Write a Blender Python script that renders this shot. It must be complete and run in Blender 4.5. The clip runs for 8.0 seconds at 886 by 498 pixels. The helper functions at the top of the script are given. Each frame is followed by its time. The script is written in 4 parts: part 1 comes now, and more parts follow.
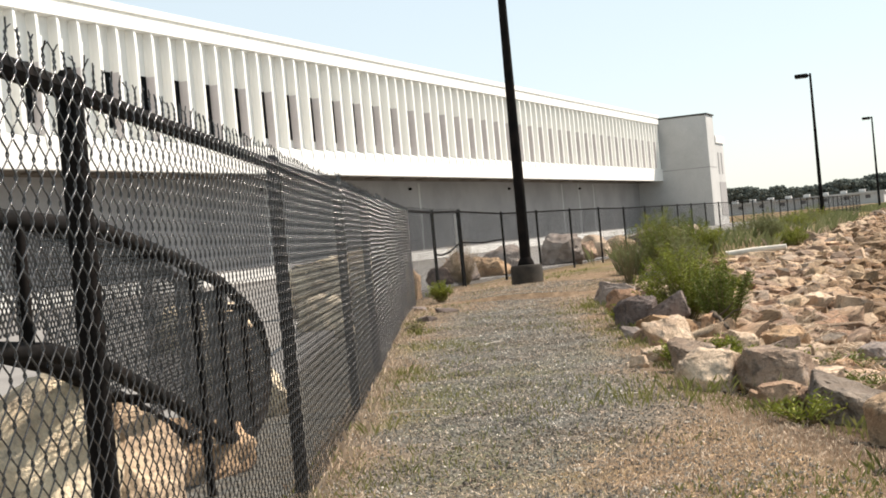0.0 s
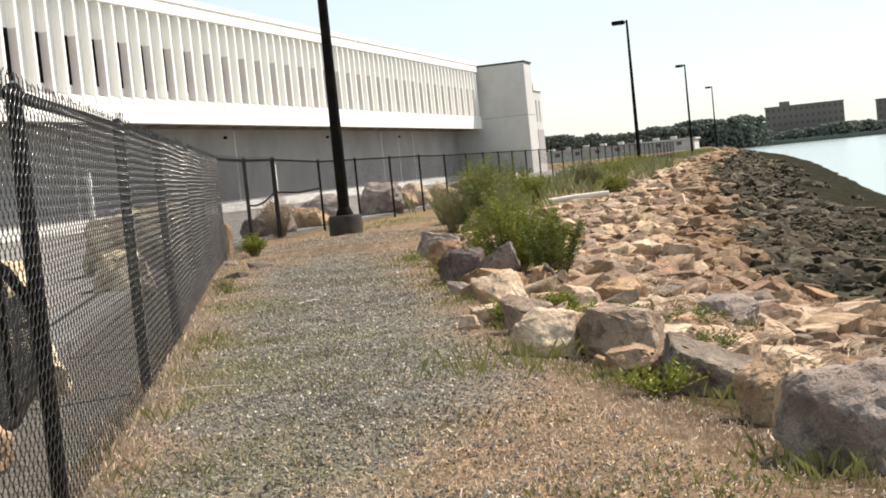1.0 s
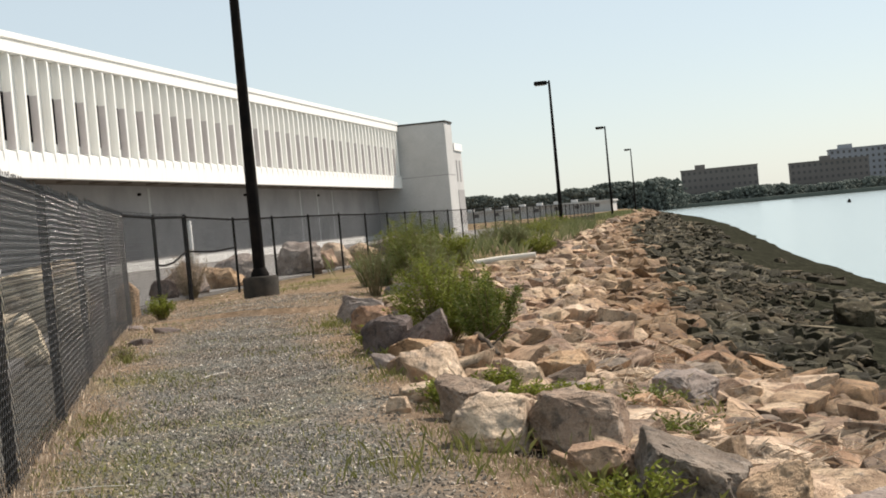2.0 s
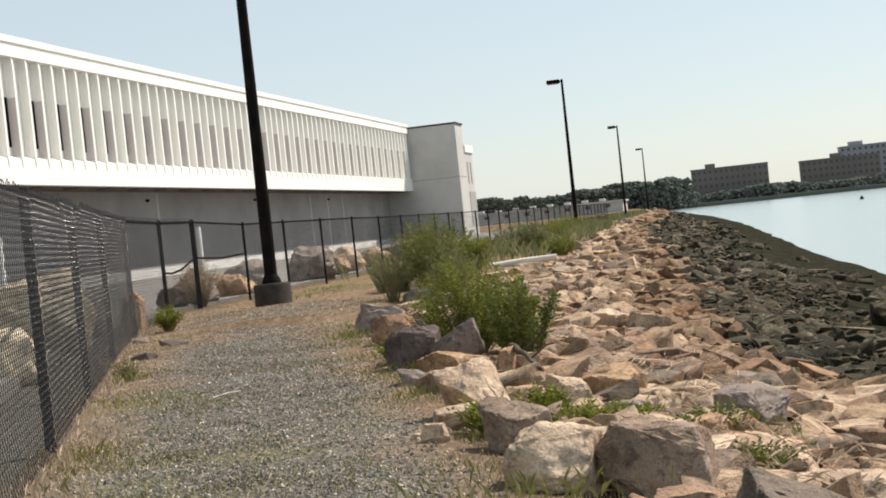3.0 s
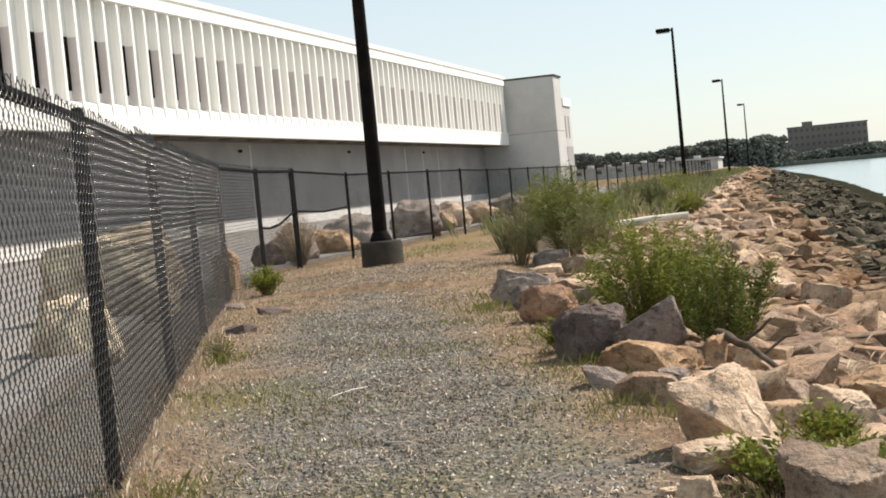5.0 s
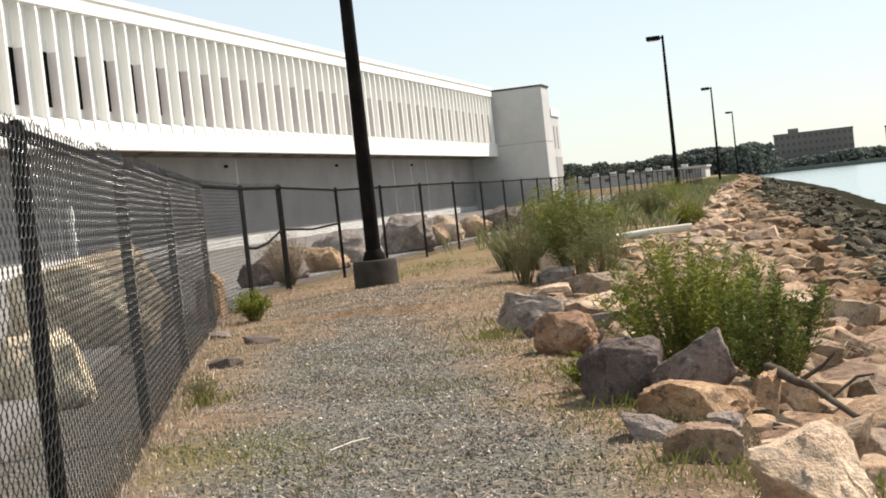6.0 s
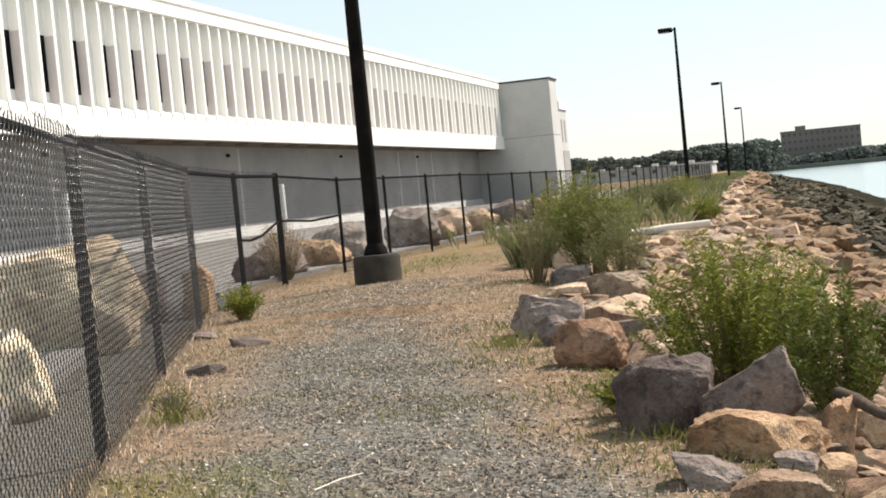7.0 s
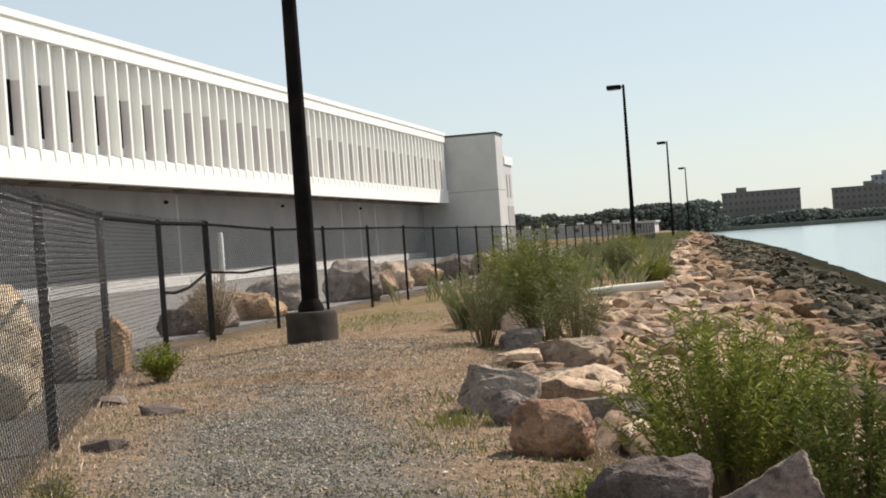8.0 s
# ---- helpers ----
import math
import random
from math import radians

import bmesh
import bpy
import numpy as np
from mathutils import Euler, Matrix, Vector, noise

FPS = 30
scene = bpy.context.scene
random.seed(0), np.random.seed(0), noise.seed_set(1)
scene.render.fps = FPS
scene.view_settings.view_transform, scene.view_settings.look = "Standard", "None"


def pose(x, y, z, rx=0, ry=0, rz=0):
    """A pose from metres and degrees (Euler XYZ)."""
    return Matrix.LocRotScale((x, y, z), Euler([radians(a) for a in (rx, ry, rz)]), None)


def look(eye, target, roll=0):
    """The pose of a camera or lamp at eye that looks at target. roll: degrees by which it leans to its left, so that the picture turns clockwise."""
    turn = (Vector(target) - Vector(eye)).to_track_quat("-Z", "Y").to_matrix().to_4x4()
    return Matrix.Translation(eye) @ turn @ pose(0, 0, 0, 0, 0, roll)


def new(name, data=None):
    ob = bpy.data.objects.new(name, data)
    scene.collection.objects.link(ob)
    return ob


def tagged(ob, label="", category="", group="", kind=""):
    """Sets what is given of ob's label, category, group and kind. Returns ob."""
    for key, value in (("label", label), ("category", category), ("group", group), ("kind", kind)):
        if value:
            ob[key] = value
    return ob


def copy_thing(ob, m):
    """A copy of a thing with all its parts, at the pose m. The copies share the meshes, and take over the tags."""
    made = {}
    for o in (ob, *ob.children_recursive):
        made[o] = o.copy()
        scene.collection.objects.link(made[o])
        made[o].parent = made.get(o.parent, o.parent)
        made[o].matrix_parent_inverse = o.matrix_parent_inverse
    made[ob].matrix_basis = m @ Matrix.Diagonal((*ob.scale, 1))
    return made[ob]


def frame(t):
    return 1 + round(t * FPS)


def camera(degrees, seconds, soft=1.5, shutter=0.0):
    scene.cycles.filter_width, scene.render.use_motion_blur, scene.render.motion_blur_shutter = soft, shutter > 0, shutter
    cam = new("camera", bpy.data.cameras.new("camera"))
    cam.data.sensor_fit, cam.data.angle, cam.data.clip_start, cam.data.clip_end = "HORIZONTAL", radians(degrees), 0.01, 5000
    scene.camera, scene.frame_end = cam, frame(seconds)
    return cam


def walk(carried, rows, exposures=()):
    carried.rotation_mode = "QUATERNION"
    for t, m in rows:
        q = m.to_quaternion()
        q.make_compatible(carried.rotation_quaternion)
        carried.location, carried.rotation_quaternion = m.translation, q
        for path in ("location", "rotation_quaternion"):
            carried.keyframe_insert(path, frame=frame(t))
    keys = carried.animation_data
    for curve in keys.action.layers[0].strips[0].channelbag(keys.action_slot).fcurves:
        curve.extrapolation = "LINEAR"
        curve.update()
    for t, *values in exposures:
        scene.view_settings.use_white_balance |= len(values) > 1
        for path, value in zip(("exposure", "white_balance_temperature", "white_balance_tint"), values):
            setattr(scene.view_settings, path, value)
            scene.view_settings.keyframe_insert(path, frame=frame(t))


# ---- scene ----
cam = camera(34.8, 8.0, soft=1.8)
PATH = [
    (0, (-1.808, 1.161, 1.229), (-2.547, 3.019, 1.215), -5.3),
    (0.5, (-2.024, 1.747, 1.222), (-2.703, 3.625, 1.127), -7.5),
    (1, (-2.193, 2.427, 1.212), (-2.698, 4.359, 1.102), -5.8),
    (1.5, (-2.384, 3.125, 1.204), (-2.825, 5.073, 1.101), -4.9),
    (2, (-2.585, 3.751, 1.216), (-2.971, 5.713, 1.179), -5.3),
    (2.2, (-2.659, 3.956, 1.238), (-3.035, 5.92, 1.201), -6.7),
    (3.3, (-3.147, 5.311, 1.212), (-3.582, 7.263, 1.188), -5.0),
    (3.5, (-3.263, 5.575, 1.23), (-3.737, 7.518, 1.208), -3.0),
    (4, (-3.558, 6.218, 1.192), (-4.011, 8.164, 1.123), -3.2),
    (4.5, (-3.855, 6.907, 1.217), (-4.326, 8.848, 1.121), -5.2),
    (5, (-4.215, 7.597, 1.231), (-4.741, 9.525, 1.149), -5.4),
    (5.2, (-4.333, 7.799, 1.247), (-4.865, 9.726, 1.165), -6.3),
    (6.3, (-4.751, 9.067, 1.294), (-5.247, 11.003, 1.231), -6.4),
    (6.5, (-4.836, 9.315, 1.267), (-5.304, 11.258, 1.198), -7.8),
    (7, (-5.009, 9.995, 1.272), (-5.524, 11.926, 1.196), -5.5),
    (7.5, (-5.207, 10.675, 1.281), (-5.672, 12.618, 1.193), -6.3),
    (8, (-5.346, 11.324, 1.288), (-5.776, 13.277, 1.28), -4.1),
]
EXPOSURES = [(0, 0.69, 6850, 14), (1, 0.71, 6850, 14), (1.6, 0.65, 6850, 14), (2.05, 0.39, 6800, 14), (3.5, 0.38, 6800, 14), (4.5, 0.54, 6850, 14), (5.2, 0.53, 6850, 14), (6.8, 0.69, 6800, 14), (7.5, 0.68, 6800, 14), (8, 0.35, 6750, 14)]
walk(cam, [(t, look(eye, target, roll)) for t, eye, target, roll in PATH], EXPOSURES)

# ---- sky, sun ----
SUN_DIR = Vector((0.72, 0.78, 1.22)).normalized()
elev = math.asin(SUN_DIR.z)
world = bpy.data.worlds.new("sky")
scene.world = world
world.use_nodes = True
wn = world.node_tree.nodes
sky = wn.new("ShaderNodeTexSky")
sky.sky_type = "NISHITA"
sky.sun_disc = False
sky.sun_elevation = elev
sky.sun_rotation = math.atan2(SUN_DIR.x, SUN_DIR.y)
sky.air_density, sky.dust_density, sky.ozone_density = 1.0, 0.5, 2.0
wn["Background"].inputs["Strength"].default_value = 0.096
haze = wn.new("ShaderNodeMix")
haze.data_type = "RGBA"
haze.inputs[0].default_value = 0.6
haze.inputs[7].default_value = (5.8, 6.8, 6.95, 1)
world.node_tree.links.new(sky.outputs[0], haze.inputs[6])
world.node_tree.links.new(haze.outputs[2], wn["Background"].inputs["Color"])
sun_data = bpy.data.lights.new("sun", "SUN")
sun_data.energy, sun_data.angle, sun_data.color = 5.0, radians(0.6), (1.0, 0.94, 0.85)
sun = new("sun", sun_data)
sun.matrix_world = look(SUN_DIR * 60, (0, 0, 0))


# ---- materials ----
def material(name, build):
    m = bpy.data.materials.new(name)
    m.use_nodes = True
    nt = m.node_tree
    build(nt, nt.nodes["Principled BSDF"])
    return m


def node(nt, kind, values=None):
    n = nt.nodes.new(kind)
    for k, v in (values or {}).items():
        n.inputs[k].default_value = v
    return n


def noise_of(nt, scale, detail=4, rough=0.6, vec=None):
    n = node(nt, "ShaderNodeTexNoise", {"Scale": scale, "Detail": detail, "Roughness": rough})
    if vec is None:
        vec = node(nt, "ShaderNodeTexCoord").outputs["Object"]
    nt.links.new(vec, n.inputs["Vector"])
    return n.outputs["Fac"]


def ramp(nt, fac, stops):
    r = node(nt, "ShaderNodeValToRGB")
    while len(r.color_ramp.elements) < len(stops):
        r.color_ramp.elements.new(0.5)
    for e, (p, c) in zip(r.color_ramp.elements, stops):
        e.position, e.color = p, (*c, 1) if len(c) == 3 else c
    nt.links.new(fac, r.inputs["Fac"])
    return r.outputs["Color"]


def mix(nt, fac, a, b, blend="MIX"):
    n = node(nt, "ShaderNodeMix")
    n.data_type, n.blend_type = "RGBA", blend
    for sock, v in ((n.inputs[0], fac), (n.inputs[6], a), (n.inputs[7], b)):
        if isinstance(v, bpy.types.NodeSocket):
            nt.links.new(v, sock)
        elif isinstance(v, tuple):
            sock.default_value = (*v, 1)
        else:
            sock.default_value = v
    return n.outputs[2]


def bump(nt, p, height, strength=0.5, dist=0.02):
    b = node(nt, "ShaderNodeBump", {"Strength": strength, "Distance": dist})
    nt.links.new(height, b.inputs["Height"])
    nt.links.new(b.outputs["Normal"], p.inputs["Normal"])


def attr(nt, name):
    n = node(nt, "ShaderNodeAttribute")
    n.attribute_name = name
    return n.outputs["Fac"]


def worn(name, a, b, scale=3.0, rough=0.8, metal=0.0, bumps=0.3, dist=0.01, fine=60, gloss=0.25):
    """A two-tone surface with broad stains, fine grain and relief."""
    def build(nt, p):
        broad = noise_of(nt, scale, 5)
        grain = noise_of(nt, fine, 3, 0.7)
        c = mix(nt, ramp(nt, broad, [(0.35, (0, 0, 0)), (0.68, (1, 1, 1))]), a, b)
        c = mix(nt, 0.35, c, ramp(nt, grain, [(0.3, (0.35, 0.35, 0.35)), (0.7, (1, 1, 1))]), "MULTIPLY")
        nt.links.new(c, p.inputs["Base Color"])
        p.inputs["Roughness"].default_value, p.inputs["Metallic"].default_value = rough, metal
        p.inputs["Specular IOR Level"].default_value = gloss
        bump(nt, p, grain, bumps, dist)
    return material(name, build)


def rock_material(name, stops, island, rough=0.85, spots=(0.05, 0.045, 0.04)):
    """Broken granite: each stone its own tone, with veins, lichen spots and grain."""
    def build(nt, p):
        if island:
            rnd = node(nt, "ShaderNodeNewGeometry").outputs["Random Per Island"]
        else:
            rnd = node(nt, "ShaderNodeObjectInfo").outputs["Random"]
        base = ramp(nt, rnd, stops)
        where = node(nt, "ShaderNodeNewGeometry").outputs["Position"]
        base = mix(nt, 1.0, base, ramp(nt, noise_of(nt, 0.4, 3, 0.6, where), [(0.36, (1.06, 1.07, 1.06)), (0.5, (1.0, 0.99, 0.97)), (0.68, (0.98, 0.85, 0.75))]), "MULTIPLY")
        n1 = noise_of(nt, 2.6, 6, 0.65)
        n2 = noise_of(nt, 11, 6, 0.7)
        n3 = noise_of(nt, 70, 3, 0.7)
        c = mix(nt, 1.0, base, ramp(nt, n1, [(0.3, (0.42, 0.37, 0.35)), (0.45, (0.88, 0.83, 0.78)), (0.55, (1.12, 1.10, 1.06)), (0.7, (1.6, 1.55, 1.46))]), "MULTIPLY")
        c = mix(nt, ramp(nt, n2, [(0.50, (0, 0, 0)), (0.64, (0.72, 0.72, 0.72))]), c, spots)
        c = mix(nt, ramp(nt, noise_of(nt, 7, 7, 0.75), [(0.60, (0, 0, 0)), (0.68, (0.45, 0.45, 0.45))]), c, (0.55, 0.50, 0.44))
        c = mix(nt, 0.3, c, ramp(nt, n3, [(0.32, (0.5, 0.49, 0.48)), (0.62, (1.3, 1.28, 1.25))]), "MULTIPLY")
        nt.links.new(c, p.inputs["Base Color"])
        p.inputs["Roughness"].default_value = rough
        p.inputs["Specular IOR Level"].default_value = 0.2
        h = mix(nt, 0.2, n2, n3)
        bump(nt, p, h, 1.0, 0.055)
    return material(name, build)


def leaf_material(name, a, b, trans=0.25):
    def build(nt, p):
        rnd = node(nt, "ShaderNodeNewGeometry").outputs["Random Per Island"]
        c = mix(nt, rnd, a, b)
        nt.links.new(c, p.inputs["Base Color"])
        p.inputs["Roughness"].default_value = 0.6
        p.inputs["Specular IOR Level"].default_value = 0.12
        tr = node(nt, "ShaderNodeBsdfTranslucent")
        nt.links.new(c, tr.inputs["Color"])
        m = node(nt, "ShaderNodeMixShader", {"Fac": trans})
        nt.links.new(p.outputs[0], m.inputs[1])
        nt.links.new(tr.outputs[0], m.inputs[2])
        nt.links.new(m.outputs[0], nt.nodes["Material Output"].inputs["Surface"])
    return material(name, build)


def ground_build(nt, p):
    gravel, grass, rubble, mud = (attr(nt, k) for k in ("gravel", "grass", "rubble", "mud"))
    broad, mid, fine = noise_of(nt, 0.7, 5), noise_of(nt, 6, 5, 0.7), noise_of(nt, 45, 4, 0.75)
    speck = node(nt, "ShaderNodeTexVoronoi", {"Scale": 38.0})
    nt.links.new(node(nt, "ShaderNodeTexCoord").outputs["Object"], speck.inputs["Vector"])
    stones = ramp(nt, speck.outputs["Color"], [(0.15, (0.092, 0.092, 0.086)), (0.5, (0.143, 0.142, 0.131)), (0.85, (0.235, 0.226, 0.202))])
    stones = mix(nt, ramp(nt, mid, [(0.42, (0, 0, 0)), (0.72, (0.55, 0.55, 0.55))]), stones, (0.19, 0.138, 0.085))
    dirt = ramp(nt, mid, [(0.3, (0.13, 0.09, 0.058)), (0.55, (0.26, 0.185, 0.125)), (0.75, (0.39, 0.285, 0.195))])
    c = mix(nt, gravel, dirt, stones)
    green = ramp(nt, fine, [(0.3, (0.07, 0.085, 0.025)), (0.7, (0.22, 0.20, 0.075))])
    c = mix(nt, grass, c, green)
    # Ground between the slope stones is darkened so the gaps look shaded.
    c = mix(nt, rubble, c, ramp(nt, mid, [(0.35, (0.05, 0.035, 0.025)), (0.7, (0.14, 0.10, 0.07))]))
    weed = ramp(nt, noise_of(nt, 2.2, 8, 0.8), [(0.35, (0.010, 0.011, 0.008)), (0.52, (0.030, 0.030, 0.021)), (0.68, (0.085, 0.082, 0.058))])
    c = mix(nt, mud, c, weed)
    c = mix(nt, 0.5, c, ramp(nt, fine, [(0.3, (0.45, 0.45, 0.45)), (0.7, (1.1, 1.1, 1.1))]), "MULTIPLY")
    nt.links.new(c, p.inputs["Base Color"])
    p.inputs["Roughness"].default_value = 1.0
    p.inputs["Specular IOR Level"].default_value = 0.0
    bump(nt, p, mix(nt, 0.5, speck.outputs["Distance"], fine), 0.9, 0.025)


def water_build(nt, p):
    p.inputs["Base Color"].default_value = (0.29, 0.35, 0.345, 1)
    p.inputs["Roughness"].default_value = 0.2
    v = node(nt, "ShaderNodeMapping", {"Scale": (0.5, 1.4, 1.0)})
    nt.links.new(node(nt, "ShaderNodeTexCoord").outputs["Object"], v.inputs["Vector"])
    bump(nt, p, noise_of(nt, 1.1, 5, 0.65, v.outputs[0]), 0.3, 0.12)


def panel_build(nt, p):
    """White-painted precast concrete with faint rain streaks."""
    co = node(nt, "ShaderNodeTexCoord").outputs["Object"]
    st = node(nt, "ShaderNodeMapping", {"Scale": (2.0, 2.0, 0.12)})
    nt.links.new(co, st.inputs["Vector"])
    streak = noise_of(nt, 1.6, 5, 0.7, st.outputs[0])
    grain = noise_of(nt, 30, 3)
    c = mix(nt, ramp(nt, streak, [(0.45, (0, 0, 0)), (0.8, (0.6, 0.6, 0.6))]), (0.80, 0.79, 0.75), (0.60, 0.585, 0.55))
    nt.links.new(c, p.inputs["Base Color"])
    p.inputs["Roughness"].default_value = 0.7
    bump(nt, p, grain, 0.15, 0.01)


def glass_build(nt, p):
    p.inputs["Base Color"].default_value = (0.006, 0.007, 0.008, 1)
    p.inputs["Roughness"].default_value = 0.3
    p.inputs["Specular IOR Level"].default_value = 0.02
    bump(nt, p, noise_of(nt, 0.8, 2), 0.05, 0.01)


M_GROUND = material("trodden gravel and dry grass", ground_build)
M_WATER = material("calm sea water", water_build)
M_PANEL = material("white precast concrete", panel_build)
M_GLASS = material("dark window glass", glass_build)
# Underside of the overhang gets a much darker brown than the walls.
M_SOFFIT = worn("dark brown soffit", (0.10, 0.085, 0.065), (0.16, 0.13, 0.10), 1.0)
M_MAUVE = worn("mauve-grey fin strip", (0.53, 0.495, 0.495), (0.59, 0.55, 0.545), 1.0, 0.4)
# Shade under the overhang is toned into this grey; the paint is whitish.
M_WALL = worn("painted concrete toned grey for shade", (0.37, 0.355, 0.345), (0.28, 0.27, 0.265), 0.35, 0.85, 0, 0.2, 0.01, 25)
M_BLOCK = worn("pale concrete", (0.56, 0.55, 0.53), (0.45, 0.445, 0.43), 0.3, 0.85, 0, 0.2, 0.01, 20)
M_ASPHALT = worn("old asphalt", (0.19, 0.178, 0.167), (0.26, 0.247, 0.23), 0.5, 0.9, 0, 0.4, 0.01, 50)
M_BLACK = worn("black powder-coated steel", (0.007, 0.007, 0.007), (0.018, 0.014, 0.012), 4, 0.8, 0, 0.15, 0.003, 90, 0.04)
M_WIRE = worn("black vinyl-coated wire", (0.009, 0.008, 0.0077), (0.034, 0.030, 0.028), 9, 0.2, 0, 0.1, 0.002, 120, 0.7)
M_BASE = worn("dark weathered concrete", (0.03, 0.027, 0.022), (0.065, 0.052, 0.041), 4, 0.9, 0, 0.6, 0.01, 60)
M_LENS = worn("lamp lens", (0.5, 0.5, 0.48), (0.4, 0.4, 0.4), 4, 0.3, 0, 0.05, 0.003, 60)
STONES = [(0.0, (0.34, 0.245, 0.165)), (0.2, (0.46, 0.355, 0.26)), (0.4, (0.30, 0.20, 0.14)), (0.58, (0.235, 0.185, 0.15)), (0.78, (0.40, 0.305, 0.215)), (0.9, (0.16, 0.135, 0.115)), (1.0, (0.34, 0.225, 0.155))]
M_ROCK = rock_material("pink and tan granite", [(k, tuple(min(0.7, v * 1.28) for v in c)) for k, c in STONES], False)
M_ROCKS = rock_material("pink and tan granite rubble", [(k, tuple(v * 1.12 for v in c)) for k, c in STONES], True)
WET = [(0.0, (0.024, 0.022, 0.014)), (0.5, (0.048, 0.043, 0.028)), (0.85, (0.085, 0.075, 0.05)), (1.0, (0.17, 0.145, 0.105))]
M_WETROCKS = rock_material("weed-covered wet stone", WET, True, 0.95, (0.016, 0.016, 0.008))
M_GREYROCK = rock_material("dark grey granite", [(0.0, (0.125, 0.105, 0.105)), (0.5, (0.17, 0.145, 0.14)), (1.0, (0.21, 0.175, 0.165))], False, 0.8, (0.03, 0.028, 0.03))
M_ASHROCK = rock_material("light grey granite", [(0.0, (0.26, 0.23, 0.22)), (1.0, (0.34, 0.295, 0.275))], False, 0.85, (0.09, 0.08, 0.075))
M_RUSTROCK = rock_material("rust-brown granite", [(0.0, (0.32, 0.205, 0.14)), (1.0, (0.39, 0.27, 0.19))], False, 0.85, (0.06, 0.04, 0.035))
BROWNS = [(0.0, (0.20, 0.125, 0.075)), (0.3, (0.29, 0.19, 0.115)), (0.6, (0.16, 0.11, 0.07)), (1.0, (0.33, 0.235, 0.15))]
M_BROWNROCK = rock_material("tide-stained brown granite", BROWNS, False)
M_BROWNROCKS = rock_material("tide-stained brown granite rubble", BROWNS, True)
M_TANROCK = rock_material("orange-tan granite", [(0.0, (0.46, 0.315, 0.20)), (1.0, (0.53, 0.385, 0.27))], False)
M_PALEROCK = rock_material("pale granite", [(0.0, (0.53, 0.405, 0.305)), (1.0, (0.62, 0.495, 0.385))], False, 0.85, (0.22, 0.18, 0.15))
M_CREAM = rock_material("cream weathered granite", [(0.0, (0.66, 0.56, 0.42)), (1.0, (0.74, 0.65, 0.51))], False, 0.85, (0.30, 0.25, 0.20))
M_LEAF = leaf_material("fresh willow-green leaves", (0.09, 0.112, 0.018), (0.265, 0.285, 0.05), 0.26)
M_LEAF_DARK = leaf_material("darker green leaves", (0.055, 0.078, 0.014), (0.15, 0.175, 0.038), 0.22)
M_LEAF_MID = leaf_material("feathery green leaves", (0.075, 0.095, 0.02), (0.20, 0.22, 0.06), 0.24)
M_GRASS = leaf_material("green grass", (0.13, 0.145, 0.04), (0.25, 0.235, 0.085))
M_CREST = leaf_material("grey-green tall grass", (0.11, 0.13, 0.05), (0.22, 0.225, 0.11))
M_DRY = leaf_material("dry straw grass", (0.36, 0.265, 0.185), (0.62, 0.495, 0.37), 0.1)
M_STRAW = leaf_material("orange straw", (0.42, 0.27, 0.14), (0.70, 0.50, 0.30), 0.1)
M_STALK = worn("brown stalk", (0.16, 0.12, 0.06), (0.25, 0.2, 0.1), 8, 0.8)
M_DRIFT = worn("bleached driftwood", (0.76, 0.71, 0.62), (0.62, 0.56, 0.48), 5, 0.85, 0, 0.5, 0.01, 40)
M_GREYWOOD = worn("dark weathered wood", (0.07, 0.055, 0.043), (0.14, 0.112, 0.088), 6, 0.95, 0, 0.5, 0.01, 40, 0.03)
# Distance haze is put into the brick colour of the far blocks.
M_FAR = worn("brown brick lightened for haze", (0.185, 0.165, 0.15), (0.215, 0.19, 0.175), 0.05, 0.9)
M_FARGREY = worn("pale grey cladding far off", (0.30, 0.31, 0.33), (0.36, 0.37, 0.39), 0.05, 0.7)
# Base colour is lifted towards grey to stand in for haze.
M_FARTREE = worn("foliage greyed for distance haze", (0.115, 0.128, 0.112), (0.145, 0.158, 0.138), 0.08, 0.95, 0, 0.2, 0.2, 1.0, 0.0)
M_FARWIN = worn("far window", (0.09, 0.08, 0.08), (0.12, 0.11, 0.11), 0.2, 0.3)
M_WHITE = worn("white enamel", (0.78, 0.77, 0.74), (0.66, 0.65, 0.62), 2, 0.6)
M_PEBBLE = rock_material("grey gravel", [(0.0, (0.13, 0.131, 0.123)), (0.6, (0.215, 0.213, 0.197)), (0.93, (0.36, 0.34, 0.30)), (0.965, (0.68, 0.65, 0.60)), (1.0, (0.78, 0.76, 0.72))], True)


# ---- mesh helpers ----
def obj(name, bm, mat, parent=None, label="", smooth=None):
    me = bpy.data.meshes.new(name)
    bm.to_mesh(me)
    bm.free()
    me.materials.append(mat)
    if smooth is not None:
        me.polygons.foreach_set("use_smooth", [True] * len(me.polygons))
        me.set_sharp_from_angle(angle=radians(smooth))
    ob = new(name, me)
    ob.parent = parent
    if label:
        ob["label"] = label
    return ob


def part(name, bm, mat, parent, label="", smooth=None):
    return obj(name, bm, mat, parent, label, smooth)


